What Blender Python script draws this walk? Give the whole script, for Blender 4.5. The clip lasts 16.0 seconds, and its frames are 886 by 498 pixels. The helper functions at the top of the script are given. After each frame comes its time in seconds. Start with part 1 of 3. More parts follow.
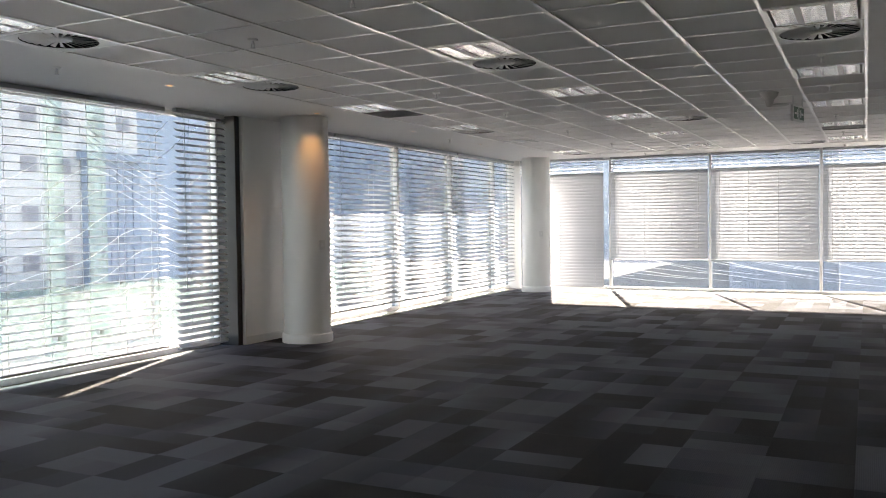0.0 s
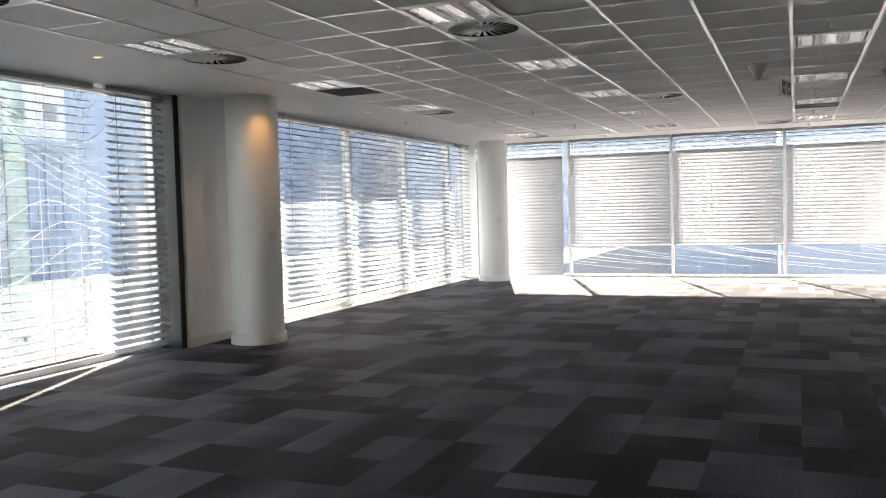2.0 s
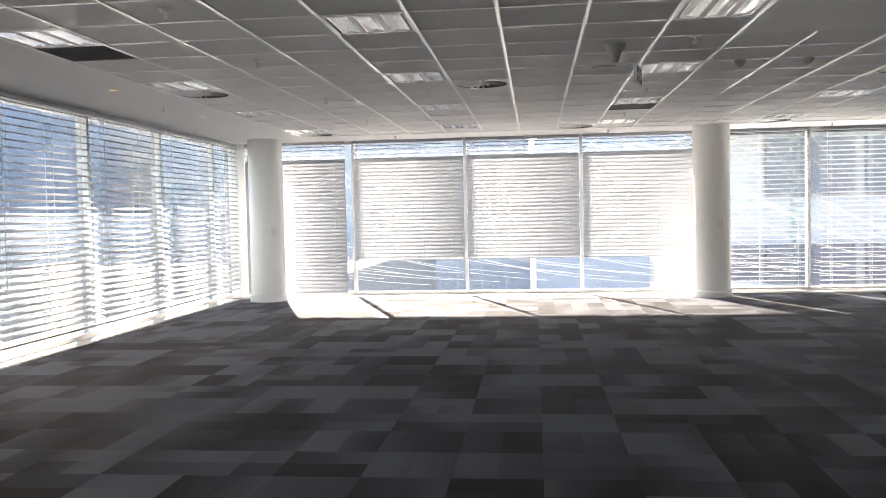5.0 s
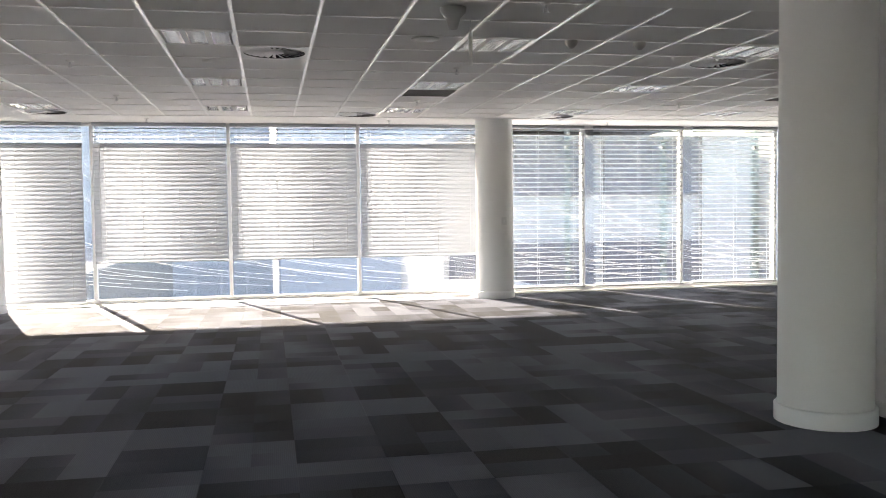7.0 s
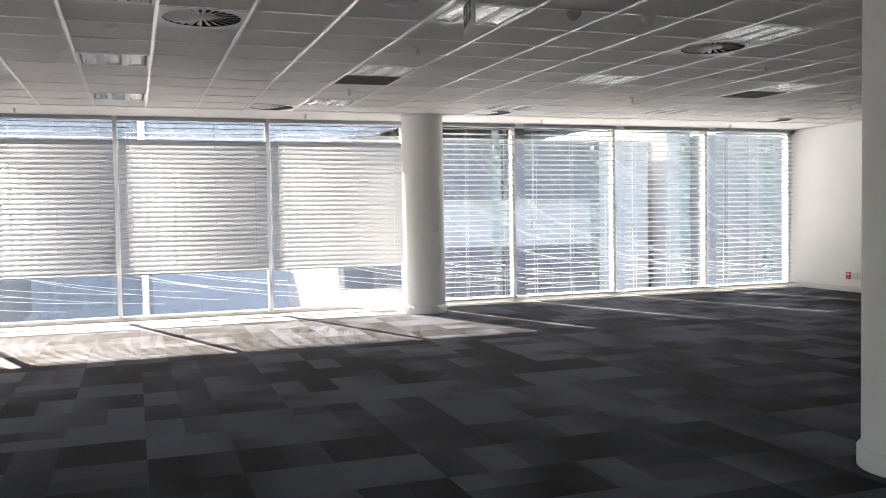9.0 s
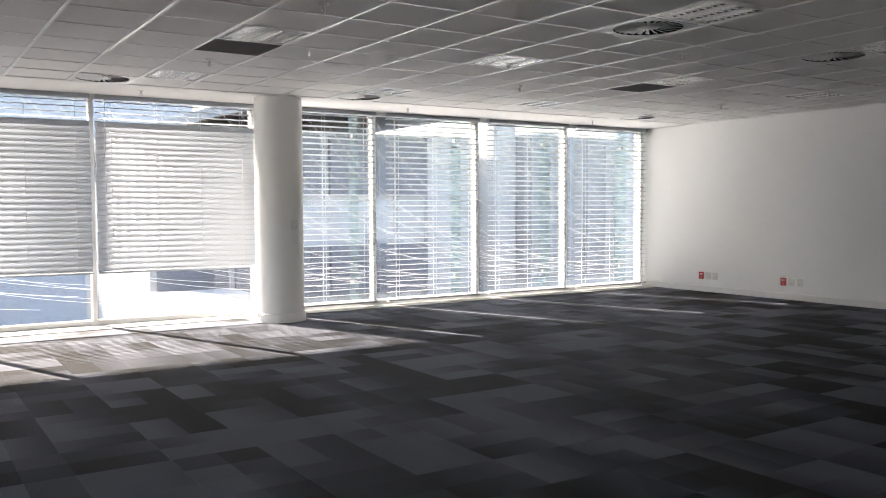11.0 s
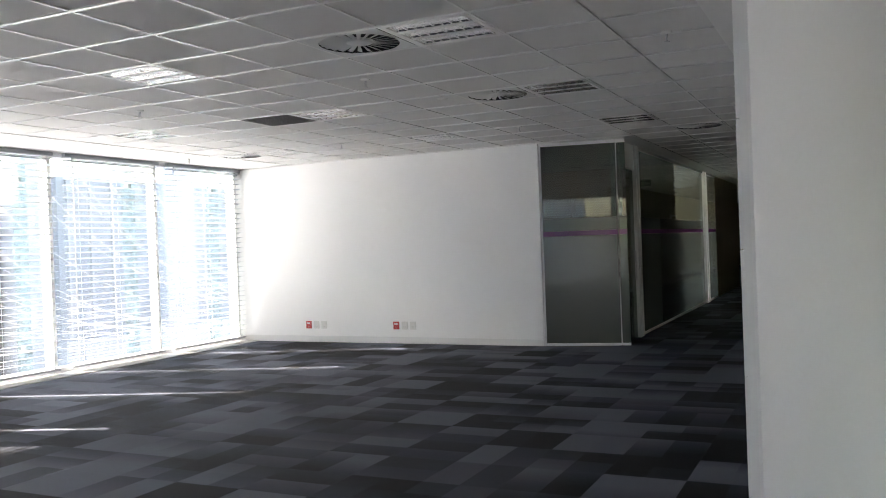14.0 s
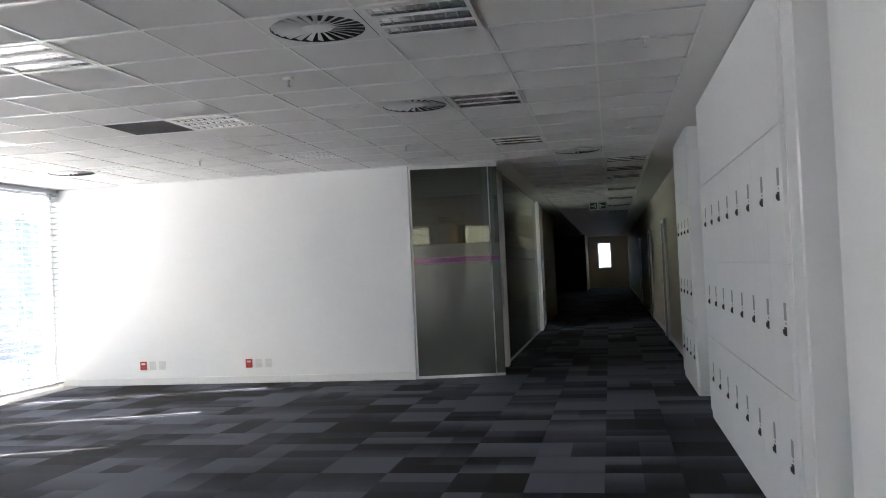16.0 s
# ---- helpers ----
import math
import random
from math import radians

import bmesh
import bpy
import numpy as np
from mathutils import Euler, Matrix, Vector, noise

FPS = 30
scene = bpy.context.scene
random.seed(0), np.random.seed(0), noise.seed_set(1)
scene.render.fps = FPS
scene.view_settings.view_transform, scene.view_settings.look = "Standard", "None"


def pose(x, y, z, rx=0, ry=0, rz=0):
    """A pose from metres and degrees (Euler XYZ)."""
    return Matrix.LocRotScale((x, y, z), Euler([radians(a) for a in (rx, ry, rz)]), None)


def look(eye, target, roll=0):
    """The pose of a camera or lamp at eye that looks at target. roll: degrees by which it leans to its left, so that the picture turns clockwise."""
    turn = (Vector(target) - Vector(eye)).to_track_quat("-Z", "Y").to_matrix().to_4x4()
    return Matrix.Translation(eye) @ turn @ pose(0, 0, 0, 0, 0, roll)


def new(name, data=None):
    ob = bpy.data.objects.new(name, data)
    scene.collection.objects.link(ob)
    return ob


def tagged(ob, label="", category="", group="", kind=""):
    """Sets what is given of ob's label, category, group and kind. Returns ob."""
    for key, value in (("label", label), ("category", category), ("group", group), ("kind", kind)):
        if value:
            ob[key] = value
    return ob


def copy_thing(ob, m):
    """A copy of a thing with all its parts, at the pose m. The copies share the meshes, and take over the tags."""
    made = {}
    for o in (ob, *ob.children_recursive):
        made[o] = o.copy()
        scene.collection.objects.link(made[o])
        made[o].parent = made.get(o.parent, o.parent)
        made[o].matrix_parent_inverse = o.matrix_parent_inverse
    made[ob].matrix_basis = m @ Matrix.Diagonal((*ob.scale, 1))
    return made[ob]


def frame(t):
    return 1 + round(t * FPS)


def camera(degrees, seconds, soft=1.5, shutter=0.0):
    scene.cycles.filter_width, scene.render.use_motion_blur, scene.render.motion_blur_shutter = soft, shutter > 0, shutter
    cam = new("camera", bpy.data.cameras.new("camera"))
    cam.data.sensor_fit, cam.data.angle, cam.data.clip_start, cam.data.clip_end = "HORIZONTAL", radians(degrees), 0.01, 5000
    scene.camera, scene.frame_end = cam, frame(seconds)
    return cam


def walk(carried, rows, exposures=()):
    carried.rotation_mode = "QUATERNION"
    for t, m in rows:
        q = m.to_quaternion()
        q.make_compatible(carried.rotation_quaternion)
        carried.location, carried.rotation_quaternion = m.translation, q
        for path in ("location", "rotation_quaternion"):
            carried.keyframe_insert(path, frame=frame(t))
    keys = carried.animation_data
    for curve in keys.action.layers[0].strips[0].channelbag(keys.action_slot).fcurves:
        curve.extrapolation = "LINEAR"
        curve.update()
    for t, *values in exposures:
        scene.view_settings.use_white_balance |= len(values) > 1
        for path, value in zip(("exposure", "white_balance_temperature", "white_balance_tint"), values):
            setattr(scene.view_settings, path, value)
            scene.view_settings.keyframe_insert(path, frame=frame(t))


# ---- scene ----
cam = camera(54.5, 16.0, soft=1.0)
PATH = [
    (0, (0.057, -0.067, 1.458), (-0.827, 1.726, 1.396), -0.7),
    (0.5, (0.016, 0.017, 1.461), (-0.867, 1.811, 1.4), -0.7),
    (1, (-0.17, 0.14, 1.46), (-1.038, 1.941, 1.39), -0.8),
    (1.5, (-0.333, 0.307, 1.442), (-1.154, 2.129, 1.357), -1.0),
    (2, (-0.524, 0.562, 1.455), (-1.284, 2.409, 1.362), -1.5),
    (2.5, (-0.704, 0.802, 1.442), (-1.354, 2.691, 1.348), -1.5),
    (3, (-0.909, 1.06, 1.437), (-1.365, 3.005, 1.343), -1.5),
    (3.5, (-1.083, 1.341, 1.419), (-1.393, 3.315, 1.331), -1.5),
    (3.7, (-1.119, 1.469, 1.41), (-1.403, 3.447, 1.328), -1.4),
    (5.8, (-1.797, 2.886, 1.434), (-1.862, 4.883, 1.349), -1.0),
    (6, (-1.85, 2.973, 1.417), (-1.837, 4.971, 1.329), -1.0),
    (6.5, (-1.988, 3.357, 1.407), (-1.85, 5.35, 1.312), -1.1),
    (7, (-2.115, 3.731, 1.398), (-1.723, 5.69, 1.305), -0.7),
    (7.5, (-2.253, 4.098, 1.405), (-1.701, 6.019, 1.316), -0.7),
    (8, (-2.366, 4.498, 1.404), (-1.765, 6.403, 1.315), -0.9),
    (8.2, (-2.414, 4.652, 1.4), (-1.799, 6.553, 1.312), -1.0),
    (10.3, (-2.672, 6.201, 1.421), (-1.811, 8.004, 1.335), -0.5),
    (10.5, (-2.71, 6.345, 1.41), (-1.801, 8.125, 1.322), -0.5),
    (11, (-2.802, 6.682, 1.403), (-1.716, 8.359, 1.307), -0.3),
    (11.5, (-2.846, 7.02, 1.433), (-1.566, 8.553, 1.329), -0.2),
    (12, (-2.872, 7.355, 1.423), (-1.462, 8.77, 1.32), -0.4),
    (12.5, (-2.841, 7.67, 1.427), (-1.323, 8.969, 1.336), -0.9),
    (13, (-2.802, 7.974, 1.437), (-1.193, 9.16, 1.373), -1.3),
    (13.5, (-2.771, 8.254, 1.459), (-1.036, 9.248, 1.418), -1.7),
    (14, (-2.677, 8.564, 1.455), (-0.873, 9.427, 1.442), -2.1),
    (14.5, (-2.609, 8.895, 1.45), (-0.76, 9.656, 1.459), -2.2),
    (15, (-2.561, 9.262, 1.448), (-0.683, 9.949, 1.472), -2.3),
    (15.5, (-2.485, 9.588, 1.431), (-0.566, 10.149, 1.461), -2.5),
    (16, (-2.371, 9.896, 1.414), (-0.408, 10.276, 1.46), -2.6),
]
EXPOSURES = [(0, 4.1, 8050, 14), (3.5, 4.4, 8050, 14), (7, 4.15, 7950, 14), (10.5, 3.9, 7750, 14), (11.5, 4.05, 7700, 14), (12.5, 4.3, 7600, 13), (13.5, 4.55, 7500, 13), (16, 4.95, 7300, 13)]
walk(cam, [(t, look(eye, target, roll)) for t, eye, target, roll in PATH], EXPOSURES)

# ---- world, sun, large lights ----
SUN_EL, SUN_AZ = 36.5, (-0.36, 1.0)
world = bpy.data.worlds.new("world")
scene.world = world
world.use_nodes = True
wn, wl = world.node_tree.nodes, world.node_tree.links
sky = wn.new("ShaderNodeTexSky")
sky.sky_type, sky.sun_disc = "NISHITA", False
sky.sun_elevation, sky.sun_rotation = radians(SUN_EL), math.atan2(SUN_AZ[0], SUN_AZ[1])
sky.air_density, sky.dust_density, sky.ozone_density = 1.0, 1.6, 0.6
wl.new(sky.outputs[0], wn["Background"].inputs[0])
wn["Background"].inputs[1].default_value = 0.15
sun = new("sun", bpy.data.lights.new("sun", "SUN"))
sun.data.energy, sun.data.angle, sun.data.color = 2.2, radians(0.4), (1.0, 0.985, 0.965)
sd = Vector((SUN_AZ[0], SUN_AZ[1], 0)).normalized() * math.cos(radians(SUN_EL)) + Vector((0, 0, math.sin(radians(SUN_EL))))
sun.matrix_world = look(sd * 100, (0, 0, 0))

# ---- materials ----
def mat(name, col, rough=0.6, metal=0.0, vary=0.06, scale=3.0, bump=0.0, bscale=200.0, spec=0.5, tint=0.0):
    """A painted or plain surface with large stains, fine grain and relief, at world size."""
    m = bpy.data.materials.new(name)
    m.use_nodes = True
    n, l = m.node_tree.nodes, m.node_tree.links
    b = n["Principled BSDF"]
    b.inputs["Roughness"].default_value, b.inputs["Metallic"].default_value = rough, metal
    b.inputs["Specular IOR Level"].default_value = spec
    geo = n.new("ShaderNodeNewGeometry")
    big, fine = n.new("ShaderNodeTexNoise"), n.new("ShaderNodeTexNoise")
    big.inputs["Scale"].default_value, fine.inputs["Scale"].default_value = scale, bscale
    big.inputs["Detail"].default_value, fine.inputs["Detail"].default_value = 5, 2
    for q in (big, fine):
        l.new(geo.outputs["Position"], q.inputs["Vector"])
    mul = n.new("ShaderNodeMath")
    mul.operation = "MULTIPLY_ADD"
    l.new(big.outputs[0], mul.inputs[0])
    mul.inputs[1].default_value, mul.inputs[2].default_value = 2 * vary, 1 - vary
    grain = n.new("ShaderNodeMath")
    grain.operation = "MULTIPLY_ADD"
    l.new(fine.outputs[0], grain.inputs[0])
    grain.inputs[1].default_value, grain.inputs[2].default_value = vary, -vary / 2
    add = n.new("ShaderNodeMath")
    l.new(mul.outputs[0], add.inputs[0]), l.new(grain.outputs[0], add.inputs[1])
    if tint:
        info, rnd = n.new("ShaderNodeObjectInfo"), n.new("ShaderNodeMath")
        rnd.operation = "MULTIPLY_ADD"
        l.new(info.outputs["Random"], rnd.inputs[0])
        rnd.inputs[1].default_value = tint
        l.new(add.outputs[0], rnd.inputs[2])
        add = rnd
    mix = n.new("ShaderNodeVectorMath")
    mix.operation = "SCALE"
    mix.inputs[0].default_value = col
    l.new(add.outputs[0], mix.inputs["Scale"])
    l.new(mix.outputs[0], b.inputs["Base Color"])
    if bump:
        bp = n.new("ShaderNodeBump")
        bp.inputs["Strength"].default_value, bp.inputs["Distance"].default_value = bump, 0.003
        l.new(fine.outputs[0], bp.inputs["Height"])
        l.new(bp.outputs[0], b.inputs["Normal"])
    return m


def glass_mat(name, gloss=0.035, tintc=(0.97, 0.985, 0.98), rough=0.0, milk=0.0, milkc=(0.8, 0.85, 0.85)):
    """A thin pane: straight-through light, a little mirror, and for frosted film some milky scatter."""
    m = bpy.data.materials.new(name)
    m.use_nodes = True
    n, l = m.node_tree.nodes, m.node_tree.links
    n.remove(n["Principled BSDF"])
    tr, gl, mx = n.new("ShaderNodeBsdfTransparent"), n.new("ShaderNodeBsdfGlossy"), n.new("ShaderNodeMixShader")
    tr.inputs[0].default_value = (*tintc, 1)
    gl.inputs["Roughness"].default_value = rough
    fr, pw, sc = n.new("ShaderNodeLayerWeight"), n.new("ShaderNodeMath"), n.new("ShaderNodeMath")
    fr.inputs[0].default_value = 0.5
    pw.operation, sc.operation = "POWER", "MULTIPLY_ADD"
    l.new(fr.outputs["Facing"], pw.inputs[0])
    pw.inputs[1].default_value = 5.0
    l.new(pw.outputs[0], sc.inputs[0])
    sc.inputs[1].default_value, sc.inputs[2].default_value = 0.7, gloss
    l.new(sc.outputs[0], mx.inputs[0])
    body = tr
    if milk:
        df, tl, m1, m2 = n.new("ShaderNodeBsdfDiffuse"), n.new("ShaderNodeBsdfTranslucent"), n.new("ShaderNodeMixShader"), n.new("ShaderNodeMixShader")
        df.inputs[0].default_value = tl.inputs[0].default_value = (*milkc, 1)
        l.new(df.outputs[0], m1.inputs[1]), l.new(tl.outputs[0], m1.inputs[2])
        m1.inputs[0].default_value = 0.5
        l.new(tr.outputs[0], m2.inputs[1]), l.new(m1.outputs[0], m2.inputs[2])
        m2.inputs[0].default_value = milk
        body = m2
    l.new(body.outputs[0], mx.inputs[1]), l.new(gl.outputs[0], mx.inputs[2])
    l.new(mx.outputs[0], n["Material Output"].inputs[0])
    return m


def carpet_mat():
    """Loop-pile carpet tiles: half-metre tiles cut into blocks of charcoal, slate and mid grey that fade to one side."""
    m = bpy.data.materials.new("carpet")
    m.use_nodes = True
    n, l = m.node_tree.nodes, m.node_tree.links
    b = n["Principled BSDF"]
    b.inputs["Roughness"].default_value, b.inputs["Specular IOR Level"].default_value = 0.75, 0.2
    geo = n.new("ShaderNodeNewGeometry")

    def math_node(op, a, c=None, d=None):
        q = n.new("ShaderNodeMath")
        q.operation = op
        for i, v in enumerate((a, c, d)):
            if v is None:
                continue
            if isinstance(v, (int, float)):
                q.inputs[i].default_value = v
            else:
                l.new(v, q.inputs[i])
        return q.outputs[0]

    sep = n.new("ShaderNodeSeparateXYZ")
    l.new(geo.outputs["Position"], sep.inputs[0])
    X, Y = sep.outputs[0], sep.outputs[1]

    def cell(sx, sy, ox, oy, seed):
        cx, cy = math_node("FLOOR", math_node("MULTIPLY_ADD", X, 1 / sx, ox)), math_node("FLOOR", math_node("MULTIPLY_ADD", Y, 1 / sy, oy))
        com, wh = n.new("ShaderNodeCombineXYZ"), n.new("ShaderNodeTexWhiteNoise")
        l.new(cx, com.inputs[0]), l.new(cy, com.inputs[1])
        com.inputs[2].default_value = seed
        l.new(com.outputs[0], wh.inputs["Vector"])
        return wh.outputs["Value"]

    whole = cell(0.5, 0.5, 0.0, 0.0, 1.3)
    halfx = cell(0.5, 0.25, 0.0, 0.0, 7.7)
    halfy = cell(0.25, 0.5, 0.0, 0.0, 4.1)
    pick = math_node("GREATER_THAN", cell(0.5, 0.5, 0.0, 0.0, 9.2), 0.62)
    strip = cell(1.0, 0.5, 0.25, 0.0, 2.9)
    block = math_node("ADD", math_node("MULTIPLY", halfx, math_node("SUBTRACT", 1.0, pick)), math_node("MULTIPLY", halfy, pick))
    fx = math_node("FRACT", math_node("MULTIPLY", X, 2.0))
    fade = math_node("MULTIPLY", math_node("SUBTRACT", fx, 0.5), math_node("MULTIPLY_ADD", cell(0.5, 0.5, 0, 0, 5.5), 1.2, -0.6))
    v = math_node("MULTIPLY_ADD", block, 0.33, math_node("MULTIPLY", whole, 0.45))
    v = math_node("ADD", math_node("MULTIPLY_ADD", strip, 0.3, v), math_node("MULTIPLY", fade, 0.7))
    ramp = n.new("ShaderNodeValToRGB")
    e = ramp.color_ramp.elements
    e[0].position, e[0].color = 0.31, (0.008, 0.008, 0.010, 1)
    e[1].position, e[1].color = 0.72, (0.114, 0.123, 0.152, 1)
    mid = ramp.color_ramp.elements.new(0.5)
    mid.color = (0.039, 0.043, 0.057, 1)
    l.new(v, ramp.inputs[0])
    rib = n.new("ShaderNodeTexWave")
    rib.inputs["Scale"].default_value, rib.inputs["Distortion"].default_value = 28.0, 1.2
    fine = n.new("ShaderNodeTexNoise")
    fine.inputs["Scale"].default_value = 260.0
    l.new(geo.outputs["Position"], rib.inputs["Vector"]), l.new(geo.outputs["Position"], fine.inputs["Vector"])
    worn = n.new("ShaderNodeTexNoise")
    worn.inputs["Scale"].default_value = 0.8
    l.new(geo.outputs["Position"], worn.inputs["Vector"])
    k = math_node("MULTIPLY_ADD", rib.outputs[1], 0.22, math_node("MULTIPLY_ADD", fine.outputs[0], 0.5, math_node("MULTIPLY_ADD", worn.outputs[0], 0.3, 0.5)))
    mix = n.new("ShaderNodeVectorMath")
    mix.operation = "SCALE"
    l.new(ramp.outputs[0], mix.inputs[0]), l.new(k, mix.inputs["Scale"])
    l.new(mix.outputs[0], b.inputs["Base Color"])
    bp = n.new("ShaderNodeBump")
    bp.inputs["Strength"].default_value, bp.inputs["Distance"].default_value = 0.6, 0.003
    l.new(fine.outputs[0], bp.inputs["Height"])
    l.new(bp.outputs[0], b.inputs["Normal"])
    return m


def glow_mat(name, col, strength):
    m = bpy.data.materials.new(name)
    m.use_nodes = True
    b = m.node_tree.nodes["Principled BSDF"]
    b.inputs["Base Color"].default_value = (*col, 1)
    b.inputs["Emission Color"].default_value = (*col, 1)
    b.inputs["Emission Strength"].default_value = strength
    return m


M_WALL = mat("white_wall_paint", (0.89, 0.89, 0.885), 0.55, vary=0.03, scale=1.2, bump=0.08, bscale=90)
M_COL = mat("column_plaster_paint", (0.83, 0.83, 0.81), 0.5, vary=0.03, scale=1.5, bump=0.1, bscale=70)
M_TRIM = mat("satin_white_trim", (0.80, 0.80, 0.79), 0.35, vary=0.03)
M_PLASTER = mat("ceiling_plaster", (0.80, 0.80, 0.79), 0.7, vary=0.03, scale=1.0)
M_TILE = mat("mineral_ceiling_tile", (0.74, 0.735, 0.73), 0.85, vary=0.05, scale=1.1, bump=0.4, bscale=160)
M_BAR = mat("glossy_ceiling_bar", (0.80, 0.80, 0.79), 0.28, 0.6, vary=0.02, spec=0.5)
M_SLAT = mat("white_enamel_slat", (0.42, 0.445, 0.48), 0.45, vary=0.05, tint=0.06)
M_CORD = mat("blind_cord", (0.55, 0.56, 0.56), 0.8)
M_ALU = mat("white_coated_aluminium", (0.82, 0.83, 0.83), 0.35, 0.0, vary=0.04)
M_DARK = mat("black_coated_frame", (0.025, 0.027, 0.03), 0.4, vary=0.1)
M_CARPET = carpet_mat()
M_GLASS = glass_mat("solar_glass", tintc=(0.48, 0.485, 0.485))
M_FILM = glass_mat("white_etched_film", gloss=0.02, tintc=(0.95, 0.97, 0.97), milk=0.4, milkc=(0.9, 0.92, 0.92))
M_DARKGLASS = glass_mat("tinted_glass", gloss=0.08, tintc=(0.5, 0.54, 0.5))
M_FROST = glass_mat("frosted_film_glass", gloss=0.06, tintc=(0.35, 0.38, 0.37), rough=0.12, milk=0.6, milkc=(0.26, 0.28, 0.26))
M_PURPLE = glass_mat("purple_film", gloss=0.04, tintc=(0.5, 0.3, 0.5), milk=0.9, milkc=(0.26, 0.10, 0.25))
M_REFL = mat("bright_louvre_aluminium", (0.96, 0.96, 0.96), 0.16, 0.95, vary=0.02)
M_TUBE = mat("opal_tube_glass", (0.86, 0.87, 0.86), 0.2, vary=0.02)
M_VENT = mat("grey_diffuser_enamel", (0.66, 0.67, 0.67), 0.4, vary=0.04)
M_VOID = mat("void_shade_black", (0.02, 0.02, 0.022), 0.8, vary=0.2)
M_GRILLE = mat("dark_grey_grille", (0.10, 0.10, 0.105), 0.6, vary=0.1)
M_CHROME = mat("dull_chrome", (0.55, 0.55, 0.56), 0.3, 0.9)
M_PLASTIC = mat("white_plastic", (0.74, 0.74, 0.72), 0.4, vary=0.03)
M_GREYPL = mat("grey_plastic", (0.46, 0.45, 0.44), 0.45, vary=0.05)
M_RED = mat("red_plastic", (0.50, 0.035, 0.035), 0.4, vary=0.05)
M_LOCK = mat("white_laminate", (0.85, 0.855, 0.85), 0.4, vary=0.03, scale=1.0)
M_INK = mat("dark_ink", (0.05, 0.05, 0.055), 0.6)
M_GREYINK = mat("grey_label", (0.36, 0.365, 0.37), 0.5)
M_GREEN = mat("dark_green_sign", (0.02, 0.08, 0.05), 0.4)
M_BEIGE = mat("beige_office_wall", (0.55, 0.48, 0.38), 0.6, vary=0.05)
M_WARM = glow_mat("warm_lamp", (1.0, 0.55, 0.2), 0.2)
M_CONC = mat("pale_concrete", (0.70, 0.70, 0.69), 0.85, vary=0.12, scale=0.4, bscale=12)
M_WHITEOUT = mat("white_render_facade", (0.76, 0.755, 0.745), 0.8, vary=0.06, scale=0.3, bscale=9)
M_GREYFAC = mat("grey_facade_panel", (0.50, 0.505, 0.51), 0.8, vary=0.10, scale=0.3, bscale=9)
M_BLUEGL = mat("blue_facade_glass", (0.30, 0.37, 0.47), 0.5, 0.0, vary=0.1, scale=0.2)
M_PALEWIN = mat("haze_paled_window", (0.68, 0.70, 0.74), 0.3, vary=0.06, scale=0.1)
M_PALETW = mat("haze_paled_wall", (0.84, 0.845, 0.855), 0.6, vary=0.06, scale=0.1)
M_TOWER = mat("haze_paled_blue_glass", (0.58, 0.62, 0.69), 0.3, vary=0.1, scale=0.15)
M_WINGL = mat("dark_facade_window", (0.28, 0.29, 0.33), 0.3, vary=0.2, scale=0.3)
M_PAVE = mat("pale_paving", (0.43, 0.43, 0.425), 0.9, vary=0.12, scale=0.5, bscale=8)
M_SILL = mat("pale_stone_sill", (0.42, 0.41, 0.40), 0.6, vary=0.06, scale=3)
M_GROUND = mat("city_ground", (0.48, 0.48, 0.47), 0.9, vary=0.25, scale=0.02, bscale=0.3)

# ---- mesh helpers ----
def mesh_ob(name, bm, mats, parent=None, smooth=False):
    me = bpy.data.meshes.new(name)
    bm.normal_update()
    bm.to_mesh(me)
    bm.free()
    for m in (mats if isinstance(mats, (list, tuple)) else [mats]):
        me.materials.append(m)
    if smooth:
        me.polygons.foreach_set("use_smooth", [True] * len(me.polygons))
    ob = new(name, me)
    ob.parent = parent
    return ob


def add_box(bm, lo, hi, mi=0, bevel=0.0):
    lo, hi = Vector(lo), Vector(hi)
    r = bmesh.ops.create_cube(bm, size=1.0, matrix=Matrix.Translation((lo + hi) / 2) @ Matrix.Diagonal((*(hi - lo), 1)))
    vs = r["verts"]
    fs = list({f for v in vs for f in v.link_faces})
    for f in fs:
        f.material_index = mi
    if bevel:
        g = bmesh.ops.bevel(bm, geom=list({e for v in vs for e in v.link_edges}), offset=bevel, segments=2, affect="EDGES", profile=0.6)
        for f in g["faces"]:
            f.material_index = mi


def add_lathe(bm, prof, seg=24, mi=0, centre=(0, 0, 0), smooth=True):
    """A turned shape round z from (radius, height) pairs."""
    rings = []
    cx, cy, cz = centre
    for r, z in prof:
        rings.append([bm.verts.new((cx + r * math.cos(2 * math.pi * i / seg), cy + r * math.sin(2 * math.pi * i / seg), cz + z)) for i in range(seg)] if r > 1e-6 else [bm.verts.new((cx, cy, cz + z))])
    for a, b in zip(rings, rings[1:]):
        for i in range(seg):
            j = (i + 1) % seg
            vs = [a[i % len(a)], a[j % len(a)], b[j % len(b)], b[i % len(b)]]
            u = []
            for q in vs:
                if q not in u:
                    u.append(q)
            if len(u) > 2:
                f = bm.faces.new(u)
                f.material_index, f.smooth = mi, smooth


def box_ob(name, lo, hi, m, parent=None, bevel=0.0):
    bm = bmesh.new()
    add_box(bm, lo, hi, 0, bevel)
    return mesh_ob(name, bm, m, parent)


def structure(ob, label, cat=""):
    return tagged(ob, label, cat, kind="structure")


def empty(name, m=None):
    ob = new(name)
    if m is not None:
        ob.matrix_basis = m
    return ob


